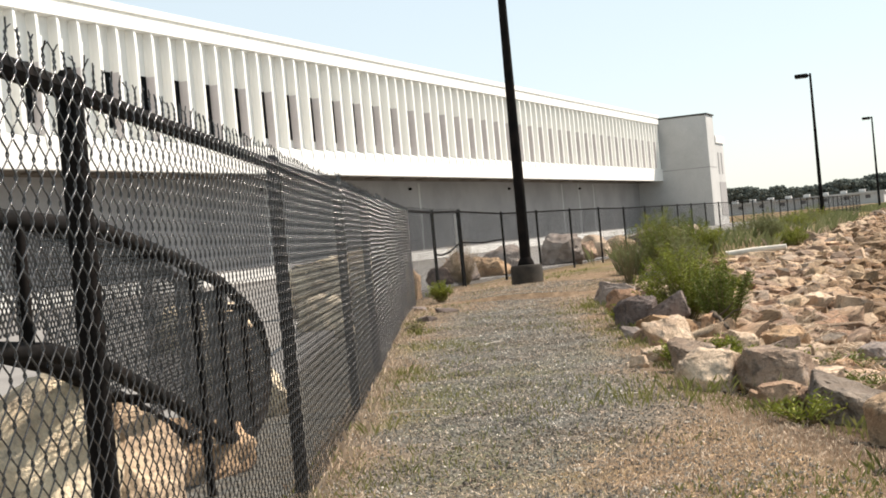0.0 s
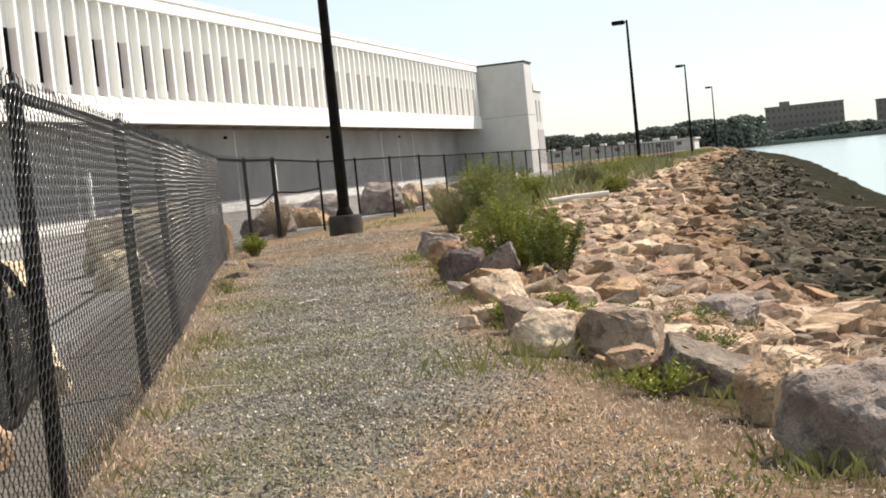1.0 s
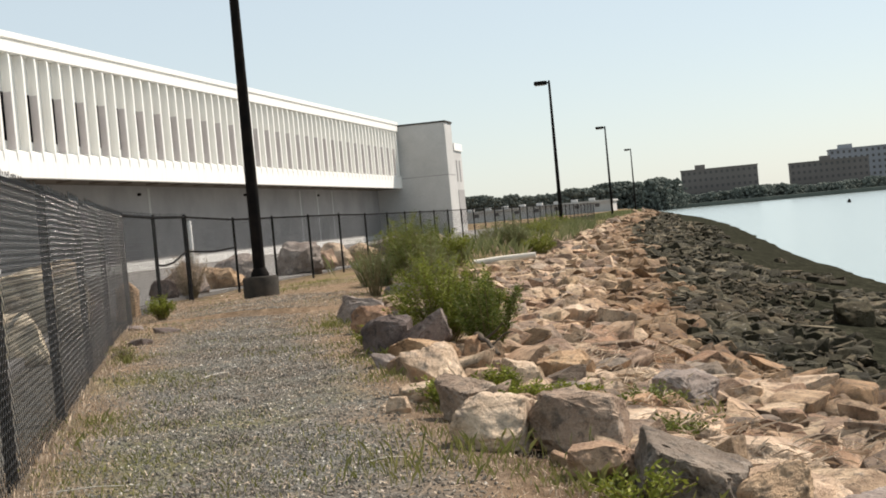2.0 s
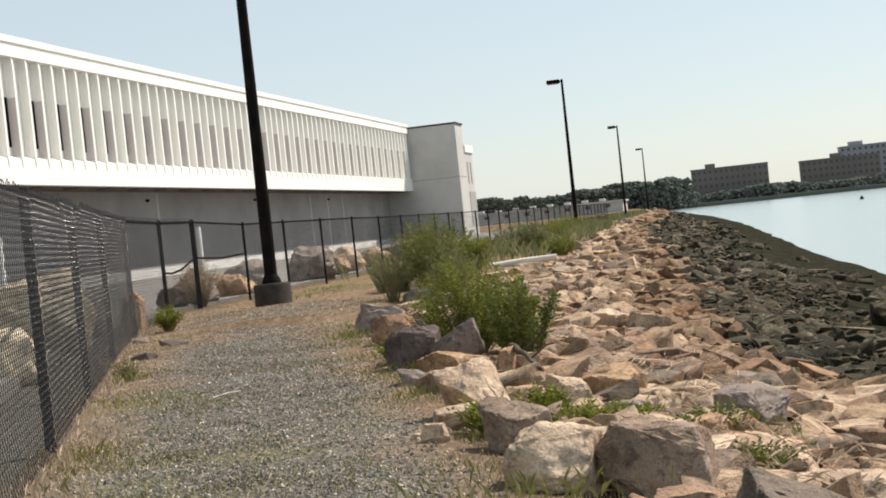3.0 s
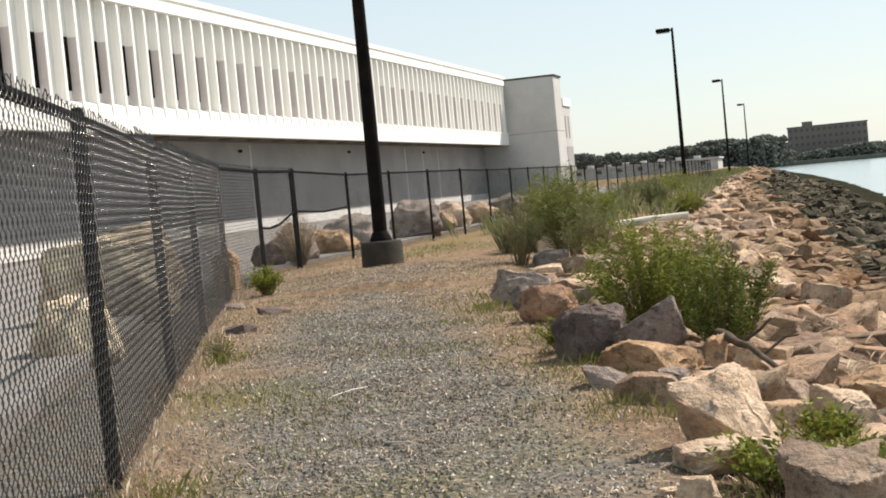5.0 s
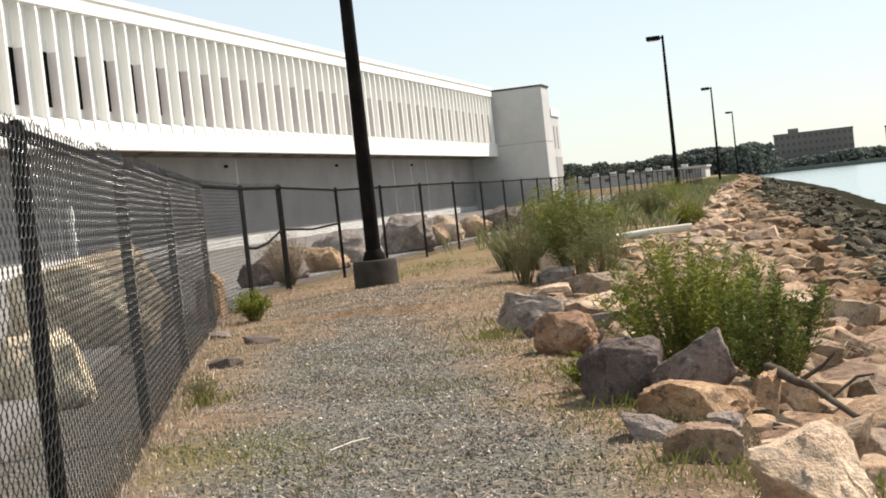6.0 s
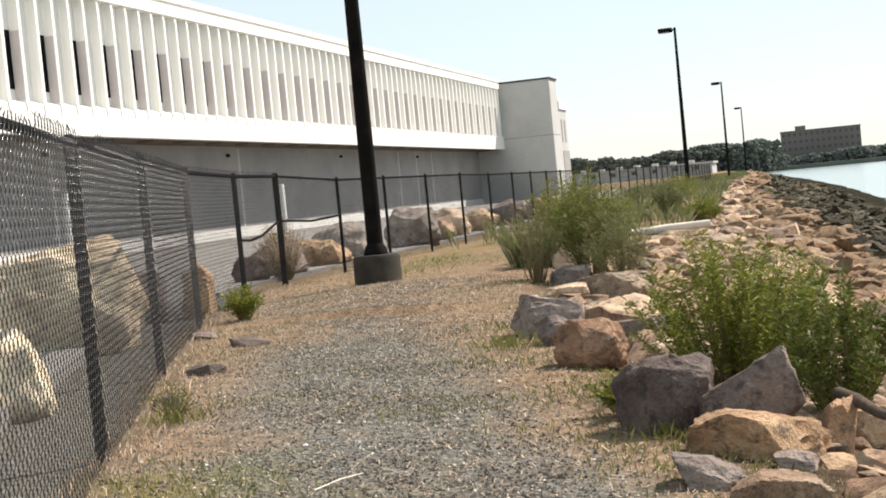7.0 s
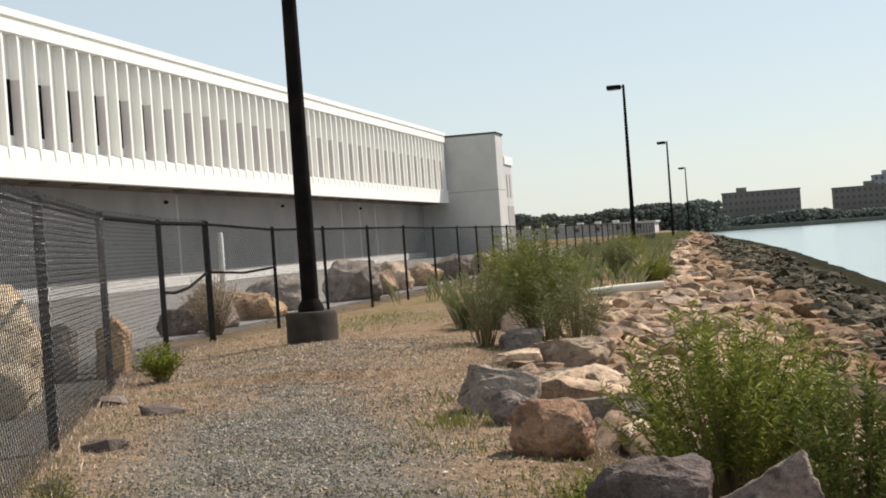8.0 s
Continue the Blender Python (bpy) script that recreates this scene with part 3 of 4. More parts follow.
def make_gate():
    """A cage of two rounded tubular frames with netting, standing tilted behind the fence."""
    g = empty("mesh_cage", -4.37, 3.87, 0.0)
    tagged(g, "tilted black tubular cage with rounded end and wire netting", "cage")
    u, n = Vector((-0.357, 0.934, 0)), Vector((-0.934, -0.357, 0))

    def at(s, z, off=0.0):
        return u * s + n * off + Vector((0, 0, z))
    rim = [(-1.5, 1.47), (0.94, 1.42), (2.08, 1.40), (3.42, 1.27), (4.78, 1.10), (5.75, 0.90), (6.2, 0.74), (6.39, 0.55), (6.3, 0.36), (6.0, 0.20), (5.5, 0.12), (5.0, 0.15), (4.49, 0.23), (3.12, 0.60), (2.06, 0.85), (1.33, 0.97), (-1.5, 1.2)]
    for off in (0.0, 0.22):
        part("frame", tube([at(s, z + off * 0.12, off) for s, z in rim], 0.034, 10), M_BLACK, g, "", 50)
    for s, lo, hi in ((0.2, 1.08, 1.44), (1.1, 1.0, 1.42), (1.9, 0.88, 1.40), (3.95, 0.0, 1.19), (4.7, 0.2, 1.10), (5.5, 0.14, 0.94)):
        part("bar", tube([at(s, lo), at(s, hi)], 0.026, 8), M_BLACK, g, "", 50)
    for s, z in ((0.94, 1.42), (3.42, 1.27), (5.75, 0.90), (6.39, 0.55), (5.5, 0.12), (3.12, 0.60)):
        part("tie", tube([at(s, z), at(s, z + 0.03, 0.22)], 0.02, 8), M_BLACK, g, "", 50)
    for off in (0.005,):
        verts, faces = [], []
        wires.count = 0
        for s0, s1, lo, hi, lo2, hi2 in ((-1.5, 1.3, 1.05, 1.43, 0, 0), (1.3, 2.1, 0.92, 1.40, 0, 0), (2.1, 2.8, 0.74, 1.34, 0, 0), (2.8, 3.5, 0.56, 1.26, 0, 0), (3.5, 4.3, 0.36, 1.17, 0, 0), (4.3, 5.0, 0.2, 1.06, 0, 0), (5.0, 5.75, 0.15, 0.92, 0, 0), (5.75, 6.3, 0.24, 0.76, 0, 0)):
            wires(verts, faces, at(s0, 0, off), u, lo, hi - lo, s1 - s0, 0.02, 0.0036, False)
        o = raw("netting", np.concatenate(verts), np.concatenate(faces), M_WIRE, g, True)
        o["kind"] = "stuff"


make_gate()


# ---- rocks ----
def hull(seed, sx, sy, sz, n=13, bevel=0.05, cuts=0, rough=0.0, ball=0.0):
    rng = random.Random(seed)
    bm = bmesh.new()
    for _ in range(n):
        p = Vector((rng.uniform(-1, 1), rng.uniform(-1, 1), rng.uniform(-1, 1)))
        m = max(abs(c) for c in p)
        p = p / m * rng.uniform(0.82, 1.0)
        p = p.lerp(p.normalized(), min(1, rng.uniform(0.2, 0.75) + ball))
        bm.verts.new(p)
    out = bmesh.ops.convex_hull(bm, input=bm.verts[:])
    dead = [g for g in out["geom_interior"] if isinstance(g, bmesh.types.BMVert)]
    bmesh.ops.delete(bm, geom=dead, context="VERTS")
    bmesh.ops.dissolve_limit(bm, angle_limit=0.22, verts=bm.verts[:], edges=bm.edges[:])
    bmesh.ops.bevel(bm, geom=bm.edges[:], offset=bevel, segments=1, affect="EDGES", clamp_overlap=True)
    bmesh.ops.triangulate(bm, faces=bm.faces[:])
    if cuts:
        for _ in range(cuts):
            bmesh.ops.subdivide_edges(bm, edges=bm.edges[:], cuts=1, use_grid_fill=True)
        bmesh.ops.smooth_vert(bm, verts=bm.verts[:], factor=0.3, use_axis_x=True, use_axis_y=True, use_axis_z=True)
        for v in bm.verts:
            q = v.co * 1.7 + Vector((seed * 3.1, 0, 0))
            k = noise.noise(q) * 0.5 + noise.noise(q * 2.6) * 0.35 - abs(noise.noise(q * 1.3 + Vector((5, 2, 1)))) * 0.6 - abs(noise.noise(q * 3.4)) * 0.35 + noise.noise(q * 7) * 0.16
            v.co += v.co.normalized() * k * rough
    for v in bm.verts:
        v.co = Vector((v.co.x * sx, v.co.y * sy, v.co.z * sz))
    bmesh.ops.recalc_face_normals(bm, faces=bm.faces[:])
    return bm


def block(seed, sx, sy, sz, planes=9, bevel=0.045, cuts=0, rough=0.0):
    """Broken granite: a cube split by random planes, its edges knocked off."""
    rng = random.Random(seed)
    bm = bmesh.new()
    box_into(bm, -1, 1, -1, 1, -1, 1)
    bmesh.ops.recalc_face_normals(bm, faces=bm.faces[:])
    for _ in range(planes):
        n = Vector((rng.gauss(0, 1), rng.gauss(0, 1), rng.gauss(0.15, 0.8))).normalized()
        reach = (abs(n.x) + abs(n.y) + abs(n.z)) * rng.uniform(0.5, 0.74)
        bmesh.ops.bisect_plane(bm, geom=bm.verts[:] + bm.edges[:] + bm.faces[:], dist=1e-4, plane_co=n * reach, plane_no=n, clear_outer=True)
        rim = [e for e in bm.edges if e.is_boundary]
        if rim:
            bmesh.ops.holes_fill(bm, edges=rim, sides=0)
    bmesh.ops.remove_doubles(bm, verts=bm.verts[:], dist=0.05)
    bmesh.ops.bevel(bm, geom=bm.edges[:], offset=bevel, segments=1, affect="EDGES", clamp_overlap=True)
    bmesh.ops.triangulate(bm, faces=bm.faces[:])
    if cuts:
        for _ in range(cuts):
            bmesh.ops.subdivide_edges(bm, edges=bm.edges[:], cuts=1, use_grid_fill=True)
        bmesh.ops.smooth_vert(bm, verts=bm.verts[:], factor=0.25, use_axis_x=True, use_axis_y=True, use_axis_z=True)
        for v in bm.verts:
            q = v.co * 1.7 + Vector((seed * 3.1, 0, 0))
            k = noise.noise(q) * 0.5 - abs(noise.noise(q * 1.3 + Vector((5, 2, 1)))) * 0.5 - abs(noise.noise(q * 3.4)) * 0.4 + noise.noise(q * 7) * 0.22
            v.co += v.co.normalized() * k * rough
    shear, twist = rng.uniform(-0.35, 0.35), rng.uniform(-0.25, 0.25)
    for v in bm.verts:
        v.co = Vector((v.co.x + shear * v.co.z, v.co.y + twist * v.co.z, v.co.z))
    lo = [min(v.co[i] for v in bm.verts) for i in range(3)]
    hi = [max(v.co[i] for v in bm.verts) for i in range(3)]
    for v in bm.verts:
        v.co = Vector([(2 * (v.co[i] - lo[i]) / (hi[i] - lo[i]) - 1) * r for i, r in enumerate((sx, sy, sz))])
    bmesh.ops.recalc_face_normals(bm, faces=bm.faces[:])
    return bm


def boulder(x, y, z, w, d, h, seed, mat, label, tilt=(0, 0, 0), group="boulders along the path", ball=0.0):
    if ball:
        bm = hull(seed, w / 2 * 1.1, d / 2 * 1.1, h * 0.64, 26, 0.07, 3, 0.15, ball)
    else:
        bm = block(seed, w / 2 * 1.02, d / 2 * 1.1, h * 0.65, 14, 0.04, 3, 0.2)
    ob = obj("boulder", bm, mat, smooth=40)
    ob.matrix_world = pose(x, y, z + h * 0.32, *tilt)
    return tagged(ob, label, "boulder", group)


GREY, TAN = (M_GREYROCK, "dark grey angular granite boulder beside the path"), (M_TANROCK, "orange-tan granite boulder among others")
PALE, PINK = (M_PALEROCK, "pale sunlit granite boulder among others"), (M_ROCK, "pinkish brown granite boulder among others")
ASH, RUST = (M_ASHROCK, "light grey mottled granite boulder"), (M_RUSTROCK, "rust-brown granite boulder beside darker ones")
# x, y, ground, width, depth, height, turn, seed, kind
FIRST = [(-2.12, 8.10, -0.08, 0.60, 0.52, 0.46, 48, 3, ASH), (-2.46, 9.15, -0.11, 0.30, 0.26, 0.31, 50, 5, PINK),
         (-2.83, 10.25, -0.13, 0.56, 0.50, 0.29, -8, 8, PINK), (-3.23, 10.46, -0.05, 0.38, 0.28, 0.16, 5, 13, RUST),
         (-3.42, 11.36, -0.08, 0.56, 0.46, 0.34, 4, 11, PINK), (-2.45, 11.80, -0.33, 0.62, 0.5, 0.19, 30, 19, PALE),
         (-2.30, 10.0, -0.28, 0.5, 0.5, 0.24, 60, 23, PALE), (-1.95, 9.2, -0.3, 0.5, 0.45, 0.3, 20, 25, PINK)]
SECOND = [(-3.90, 11.38, -0.03, 0.52, 0.42, 0.33, -12, 77, PALE), (-4.24, 12.60, -0.04, 0.44, 0.36, 0.28, 38, 87, PINK),
          (-4.73, 13.47, -0.03, 0.38, 0.30, 0.15, 10, 37, PALE), (-4.75, 12.77, 0.0, 0.17, 0.14, 0.12, 0, 39, PALE),
          (-4.88, 12.90, 0.0, 0.08, 0.06, 0.04, 0, 41, PALE), (-4.72, 13.90, -0.03, 0.51, 0.42, 0.38, 33, 45, PALE),
          (-4.19, 14.74, -0.16, 0.37, 0.30, 0.27, 8, 53, PALE), (-4.00, 15.73, -0.24, 0.52, 0.40, 0.29, -20, 55, TAN),
          (-3.79, 15.80, -0.29, 0.42, 0.32, 0.15, 0, 57, PALE), (-3.71, 14.87, -0.27, 0.20, 0.18, 0.16, 0, 58, PALE),
          (-4.06, 14.35, -0.17, 0.36, 0.28, 0.15, 35, 60, PALE), (-3.80, 14.62, -0.23, 0.38, 0.28, 0.14, 10, 62, ASH),
          (-3.56, 14.52, -0.28, 0.30, 0.24, 0.14, -35, 63, PINK), (-3.57, 15.31, -0.32, 0.20, 0.18, 0.19, 20, 64, PALE),
          (-4.43, 15.55, -0.15, 0.36, 0.28, 0.17, -20, 65, PINK), (-4.52, 14.55, -0.10, 0.32, 0.26, 0.17, 0, 66, TAN),
          (-2.99, 15.37, -0.44, 0.56, 0.44, 0.29, -30, 68, ASH), (-2.91, 13.23, -0.35, 0.58, 0.46, 0.16, 0, 69, PALE),
          (-3.27, 14.05, -0.32, 0.36, 0.30, 0.18, -25, 70, TAN), (-3.52, 13.3, -0.2, 0.4, 0.34, 0.2, 15, 74, PALE),
          (-3.3, 12.5, -0.22, 0.46, 0.36, 0.2, 40, 75, PALE)]
THIRD = [(-5.80, 17.02, 0.01, 0.56, 0.46, 0.41, 8, 59, GREY), (-5.40, 16.86, -0.03, 0.58, 0.34, 0.34, 10, 67, GREY),
         (-5.36, 16.48, -0.03, 0.64, 0.36, 0.24, -4, 71, TAN), (-6.57, 19.42, 0.03, 0.52, 0.42, 0.38, -15, 83, RUST),
         (-7.25, 21.54, 0.04, 0.62, 0.46, 0.35, 10, 89, ASH), (-7.03, 20.79, 0.04, 0.33, 0.27, 0.24, 20, 61, GREY),
         (-6.28, 21.01, -0.09, 0.54, 0.44, 0.30, -35, 97, GREY), (-5.52, 15.71, 0.0, 0.31, 0.24, 0.13, 0, 73, ASH),
         (-5.24, 15.25, -0.01, 0.36, 0.28, 0.17, 12, 76, PINK), (-5.18, 16.2, -0.05, 0.19, 0.15, 0.09, 0, 79, ASH),
         (-5.00, 16.92, -0.11, 0.19, 0.17, 0.26, 0, 80, TAN), (-4.85, 17.25, -0.15, 0.27, 0.22, 0.19, 20, 81, PINK),
         (-4.47, 17.04, -0.22, 0.48, 0.38, 0.17, 15, 82, PALE), (-6.0, 19.9, -0.1, 0.4, 0.36, 0.24, 30, 84, PALE)]
FOURTH = [(-7.22, 25.55, -0.08, 0.90, 0.66, 0.35, 6, 103, PINK), (-8.35, 29.15, 0.05, 0.64, 0.5, 0.42, 0, 107, PALE),
          (-7.75, 25.40, 0.0, 0.55, 0.42, 0.18, 0, 101, PALE), (-7.95, 26.9, 0.04, 0.5, 0.4, 0.24, 30, 109, ASH),
          (-6.7, 22.9, -0.1, 0.6, 0.5, 0.3, 60, 113, PALE), (-5.9, 22.8, -0.3, 0.6, 0.6, 0.34, 0, 115, PINK),
          (-5.08, 26.58, -0.6, 0.74, 0.6, 0.32, -10, 117, PALE), (-4.41, 26.10, -0.76, 0.76, 0.56, 0.42, -40, 119, PINK),
          (-1.87, 18.71, -0.95, 0.70, 0.54, 0.26, -10, 121, PALE)]
WORN = {3, 59, 61, 83, 77, 97}
LEANING = {67: (-12, -24), 5: (0, -14), 8: (4, 10), 87: (0, 12)}
for x, y, z, w, d, h, turn, seed, (mat, label) in FIRST + SECOND + THIRD + FOURTH:
    lean = LEANING.get(seed, (random.uniform(-8, 8), random.uniform(-8, 8)))
    boulder(x, y, z, w, d, h, seed, mat, label, (*lean, turn), ball=0.3 if seed in WORN else 0.0)
boulder(0.03, 34.93, -1.85, 0.9, 0.7, 0.6, 123, M_WETROCKS, "black wet boulder lying alone on the weedy shore", (0, 0, 20), "boulders along the path")
CREAM = (M_CREAM, "cream sunlit rounded boulder standing behind the fence")
BEHIND = [(-5.67, 5.97, -0.05, 0.85, 0.75, 1.00, 20, 211, CREAM), (-5.65, 6.5, -0.05, 0.75, 0.75, 0.72, 30, 213, PINK),
          (-6.35, 8.25, -0.05, 0.85, 0.75, 0.48, 70, 214, TAN), (-7.45, 10.85, -0.05, 0.85, 0.85, 0.66, 40, 217, CREAM), (-10.55, 18.55, -0.08, 0.9, 0.85, 0.8, 10, 219, CREAM),
          (-12.4, 22.5, 0, 1.8, 1.6, 1.5, 30, 223, CREAM), (-12.95, 25.5, 0.04, 0.78, 0.7, 0.86, 0, 227, ASH), (-12.3, 25.75, 0.04, 0.46, 0.5, 0.78, 20, 225, TAN), (-14.2, 31.9, 0.06, 0.62, 0.6, 0.62, 0, 228, GREY),
          (-11.2, 16.4, -0.1, 1.4, 1.2, 1.0, 20, 229, CREAM)]
YARD = [(-14.3, 33.3, 0.0, 1.25, 1.1, 0.98, 60, 232, ASH), (-14.3, 35.7, 0.08, 1.2, 1.0, 0.78, 15, 233, TAN),
        (-14.9, 38.6, 0.1, 1.4, 1.1, 0.9, 0, 237, ASH), (-14.25, 42.1, 0.1, 1.45, 1.3, 1.1, 40, 239, ASH),
        (-14.4, 44.4, 0.1, 1.2, 1.0, 0.85, 0, 243, PINK), (-14.6, 46.8, 0.1, 1.2, 1.1, 0.9, 0, 241, PALE), (-14.4, 49.6, 0.1, 1.2, 1.0, 0.8, 0, 251, PINK),
        (-14.5, 53.5, 0.1, 1.5, 1.2, 1.0, 0, 257, GREY), (-14.3, 58, 0.1, 1.2, 1.1, 0.85, 0, 263, PINK), (-14.6, 63, 0.1, 1.4, 1.1, 0.85, 0, 269, PALE)]
for x, y, z, w, d, h, turn, seed, (mat, label) in BEHIND + YARD:
    boulder(x, y, z, w, d, h, seed, mat, label, (0, 0, turn), "boulders behind the fence", 0.75)

# the stone slope
riprap = empty("riprap", -5, 15, 0)
tagged(riprap, "slope of tumbled tan granite blocks going down to the shore", "stone slope")
kinds, stained = [], []
for s in range(18):
    k = block(400 + s, 0.5, 0.5, 0.5, 9, 0.05)
    me = bpy.data.meshes.new("stone")
    k.to_mesh(me)
    k.free()
    me.polygons.foreach_set("use_smooth", [True] * len(me.polygons))
    me.set_sharp_from_angle(angle=radians(28))
    me.materials.append(M_ROCK)
    kinds.append(me)
    brown = me.copy()
    brown.materials[0] = M_BROWNROCK
    stained.append(brown)


def stone_pose(x, y, size, rng):
    flat = rng.uniform(0.26, 0.56)
    z = ground_z(x, y) + size * flat * rng.uniform(-0.15, 0.42)
    m = Matrix.Translation((x, y, z)) @ Euler((rng.gauss(0, 0.24), 0.18 + rng.gauss(0, 0.24), rng.uniform(0, 6.28))).to_matrix().to_4x4()
    return m @ Matrix.Diagonal((size * rng.uniform(1.0, 1.6), size * rng.uniform(0.75, 1.15), size * flat * 1.2, 1))


kept = [(b[0], b[1], max(b[3], b[4]) * 0.5) for b in FIRST + SECOND + THIRD + FOURTH]
rng = random.Random(7)
soft_parts, brown_parts, wet_parts = [], [], []
count = 0
for y0, y1, tries, smin, smax, gap in ((5.5, 24, 12000, 0.12, 0.5, 0.56), (24, 45, 13000, 0.16, 0.46, 0.58), (45, 100, 9000, 0.25, 0.6, 0.7), (100, 260, 4000, 0.5, 1.0, 0.9), (-14, 5.5, 5000, 0.16, 0.52, 0.6)):
    cell = {}
    for turn_no in range(tries):
        y = rng.uniform(y0, y1)
        d = rng.uniform(0.05, 1) ** 0.9 * 8.2
        x = crest(y) + d
        low = tide(y)
        size = (rng.uniform(smax, smax * 1.15) if turn_no < tries * 0.012 else smin + (smax - smin) * rng.random() ** 1.5) * (0.8 if d > low else 1)
        key = (int(x / 0.8), int(y / 0.8))
        close = [q for i in (-1, 0, 1) for j in (-1, 0, 1) for q in cell.get((key[0] + i, key[1] + j), ())]
        if any((x - a) ** 2 + (y - b) ** 2 < (gap * (size + c) / 2) ** 2 for a, b, c in close):
            continue
        if any((x - a) ** 2 + (y - b) ** 2 < (c + size * 0.25) ** 2 for a, b, c in kept):
            continue
        if y < 10.6 and d < 1.0:
            continue
        if d > low and rng.random() < (d - low) / 3.2:
            continue
        cell.setdefault(key, []).append((x, y, size))
        m = stone_pose(x, y, size, rng)
        wet = d > low - 0.2 + 0.8 * noise.noise((x * 0.5, y * 0.5, 2)) + rng.gauss(0, 0.25)
        rusty = d > low - 2.0 + 0.9 * noise.noise((x * 0.4, y * 0.4, 6)) + rng.gauss(0, 0.35)
        if y < 20.5 and d < 4.6 and count < 300 and not wet:
            count += 1
            child("stone", rng.choice(stained if rusty else kinds), riprap, riprap.matrix_world.inverted() @ m)
        else:
            (wet_parts if wet else brown_parts if rusty else soft_parts).append((rng.choice(kinds), m @ Matrix.Scale(0.75, 4) if wet else m))


for _ in range(12000):
    y = 16 + 130 * rng.random() ** 1.5
    d = tide(y) + rng.uniform(-0.5, 6.0)
    size = rng.uniform(0.08, 0.3) * (1 + y / 90)
    x = crest(y) + d
    if noise.noise((x * 0.35, y * 0.2, 12)) < (d - tide(y) - 2.5) * 0.09:
        continue
    m = Matrix.Translation((x, y, ground_z(x, y) + size * 0.05)) @ Euler((rng.gauss(0, 0.22), rng.gauss(0, 0.22), rng.uniform(0, 6.28))).to_matrix().to_4x4() @ Matrix.Diagonal((size * rng.uniform(1, 2), size, size * rng.uniform(0.3, 0.85), 1))
    wet_parts.append((rng.choice(kinds), m))


def joined(name, items, mat, parent=None, smooth=False):
    vs, fs, base = [], [], 0
    cache = {}
    for me, m in items:
        if me.name not in cache:
            co = np.empty(len(me.vertices) * 3, dtype=np.float32)
            me.vertices.foreach_get("co", co)
            cache[me.name] = (co.reshape(-1, 3), np.array([p.vertices[:] for p in me.polygons]))
        co, f = cache[me.name]
        a = np.array(m)
        vs.append(co @ a[:3, :3].T + a[:3, 3])
        fs.append(f + base)
        base += len(co)
    o = raw(name, np.concatenate(vs), np.concatenate(fs), mat, parent, smooth)
    if smooth:
        o.data.set_sharp_from_angle(angle=radians(28))
    o["kind"] = "stuff"
    return o


inv = riprap.matrix_world.inverted()
joined("rubble", [(k, inv @ m) for k, m in soft_parts], M_ROCKS, riprap, True)
joined("stained_rubble", [(k, inv @ m) for k, m in brown_parts], M_BROWNROCKS, riprap, True)
o = joined("wet_rubble", [(k, inv @ m) for k, m in wet_parts], M_WETROCKS, riprap, True)
o["label"] = "dark weed-covered wet stones"


# ---- plants ----
def blades(name, spots, mat, label, height, width, parent=None, lying=1.0):
    """Grass blades: each a bent two-piece strip rooted at a spot."""
    r = np.random.RandomState(len(spots) + int(height * 100))
    P = np.array(spots, dtype=float)
    n = len(P)
    a = r.uniform(0, math.tau, n)
    h = height * r.uniform(0.45, 1.15, n)
    lean = h * r.uniform(0.15, 0.75, n) * lying
    h = h / lying
    dx, dy = np.cos(a), np.sin(a)
    w = width * r.uniform(0.6, 1.3, n)
    sx, sy = -dy * w, dx * w
    z = P[:, 2]
    v = np.stack([np.stack([P[:, 0] - sx, P[:, 1] - sy, z], 1), np.stack([P[:, 0] + sx, P[:, 1] + sy, z], 1),
                  np.stack([P[:, 0] + dx * lean * 0.35 + sx * 0.8, P[:, 1] + dy * lean * 0.35 + sy * 0.8, z + h * 0.62], 1),
                  np.stack([P[:, 0] + dx * lean, P[:, 1] + dy * lean, z + h * 0.95], 1)], 1).reshape(-1, 3)
    i = np.arange(n)[:, None] * 4
    f = np.concatenate([np.concatenate([i, i + 1, i + 2], 1), np.concatenate([i, i + 2, i + 3], 1)])
    o = raw(name, v, f, mat, parent)
    if label:
        tagged(o, label, "grass", kind="stuff")
    return o


def scatter(count, y0, y1, chance, seed):
    rg = random.Random(seed)
    out = []
    while len(out) < count:
        y = rg.uniform(y0, y1)
        lo, hi = fence_x(min(y, 30)) - 0.1, crest(y) + 0.6
        x = rg.uniform(lo, hi)
        if rg.random() < chance(x, y, lo, hi):
            out.append((x, y, ground_z(x, y) - 0.005))
    return out


def patch(x, y, s, k):
    return 0.5 + 0.9 * noise.noise((x * s, y * s, k))


def dry_chance(x, y, lo, hi):
    u = (x - lo) / (hi - lo)
    edge = max(0.0, abs(u - 0.5) * 2 - 0.5)
    return min(1, max(0.012, edge * patch(x, y, 0.8, 3) * 2.0 + (0.5 * patch(x, y, 0.6, 6) if y > 20 else 0) + 1.1 * math.exp(-((x + 3.3) / 0.8) ** 2 - ((y - 8.2) / 1.1) ** 2)))


def green_chance(x, y, lo, hi):
    u = (x - lo) / (hi - lo)
    c = max(0.0, patch(x, y, 0.9, 12) - 0.45) * 1.5
    return c * (0.25 + abs(u - 0.5) * 1.6) * (0.35 if y > 20 else 1)


blades("dry_grass", scatter(38000, 3.5, 34, dry_chance, 1), M_DRY, "short dry straw-coloured grass in patches on the path", 0.035, 0.0035)
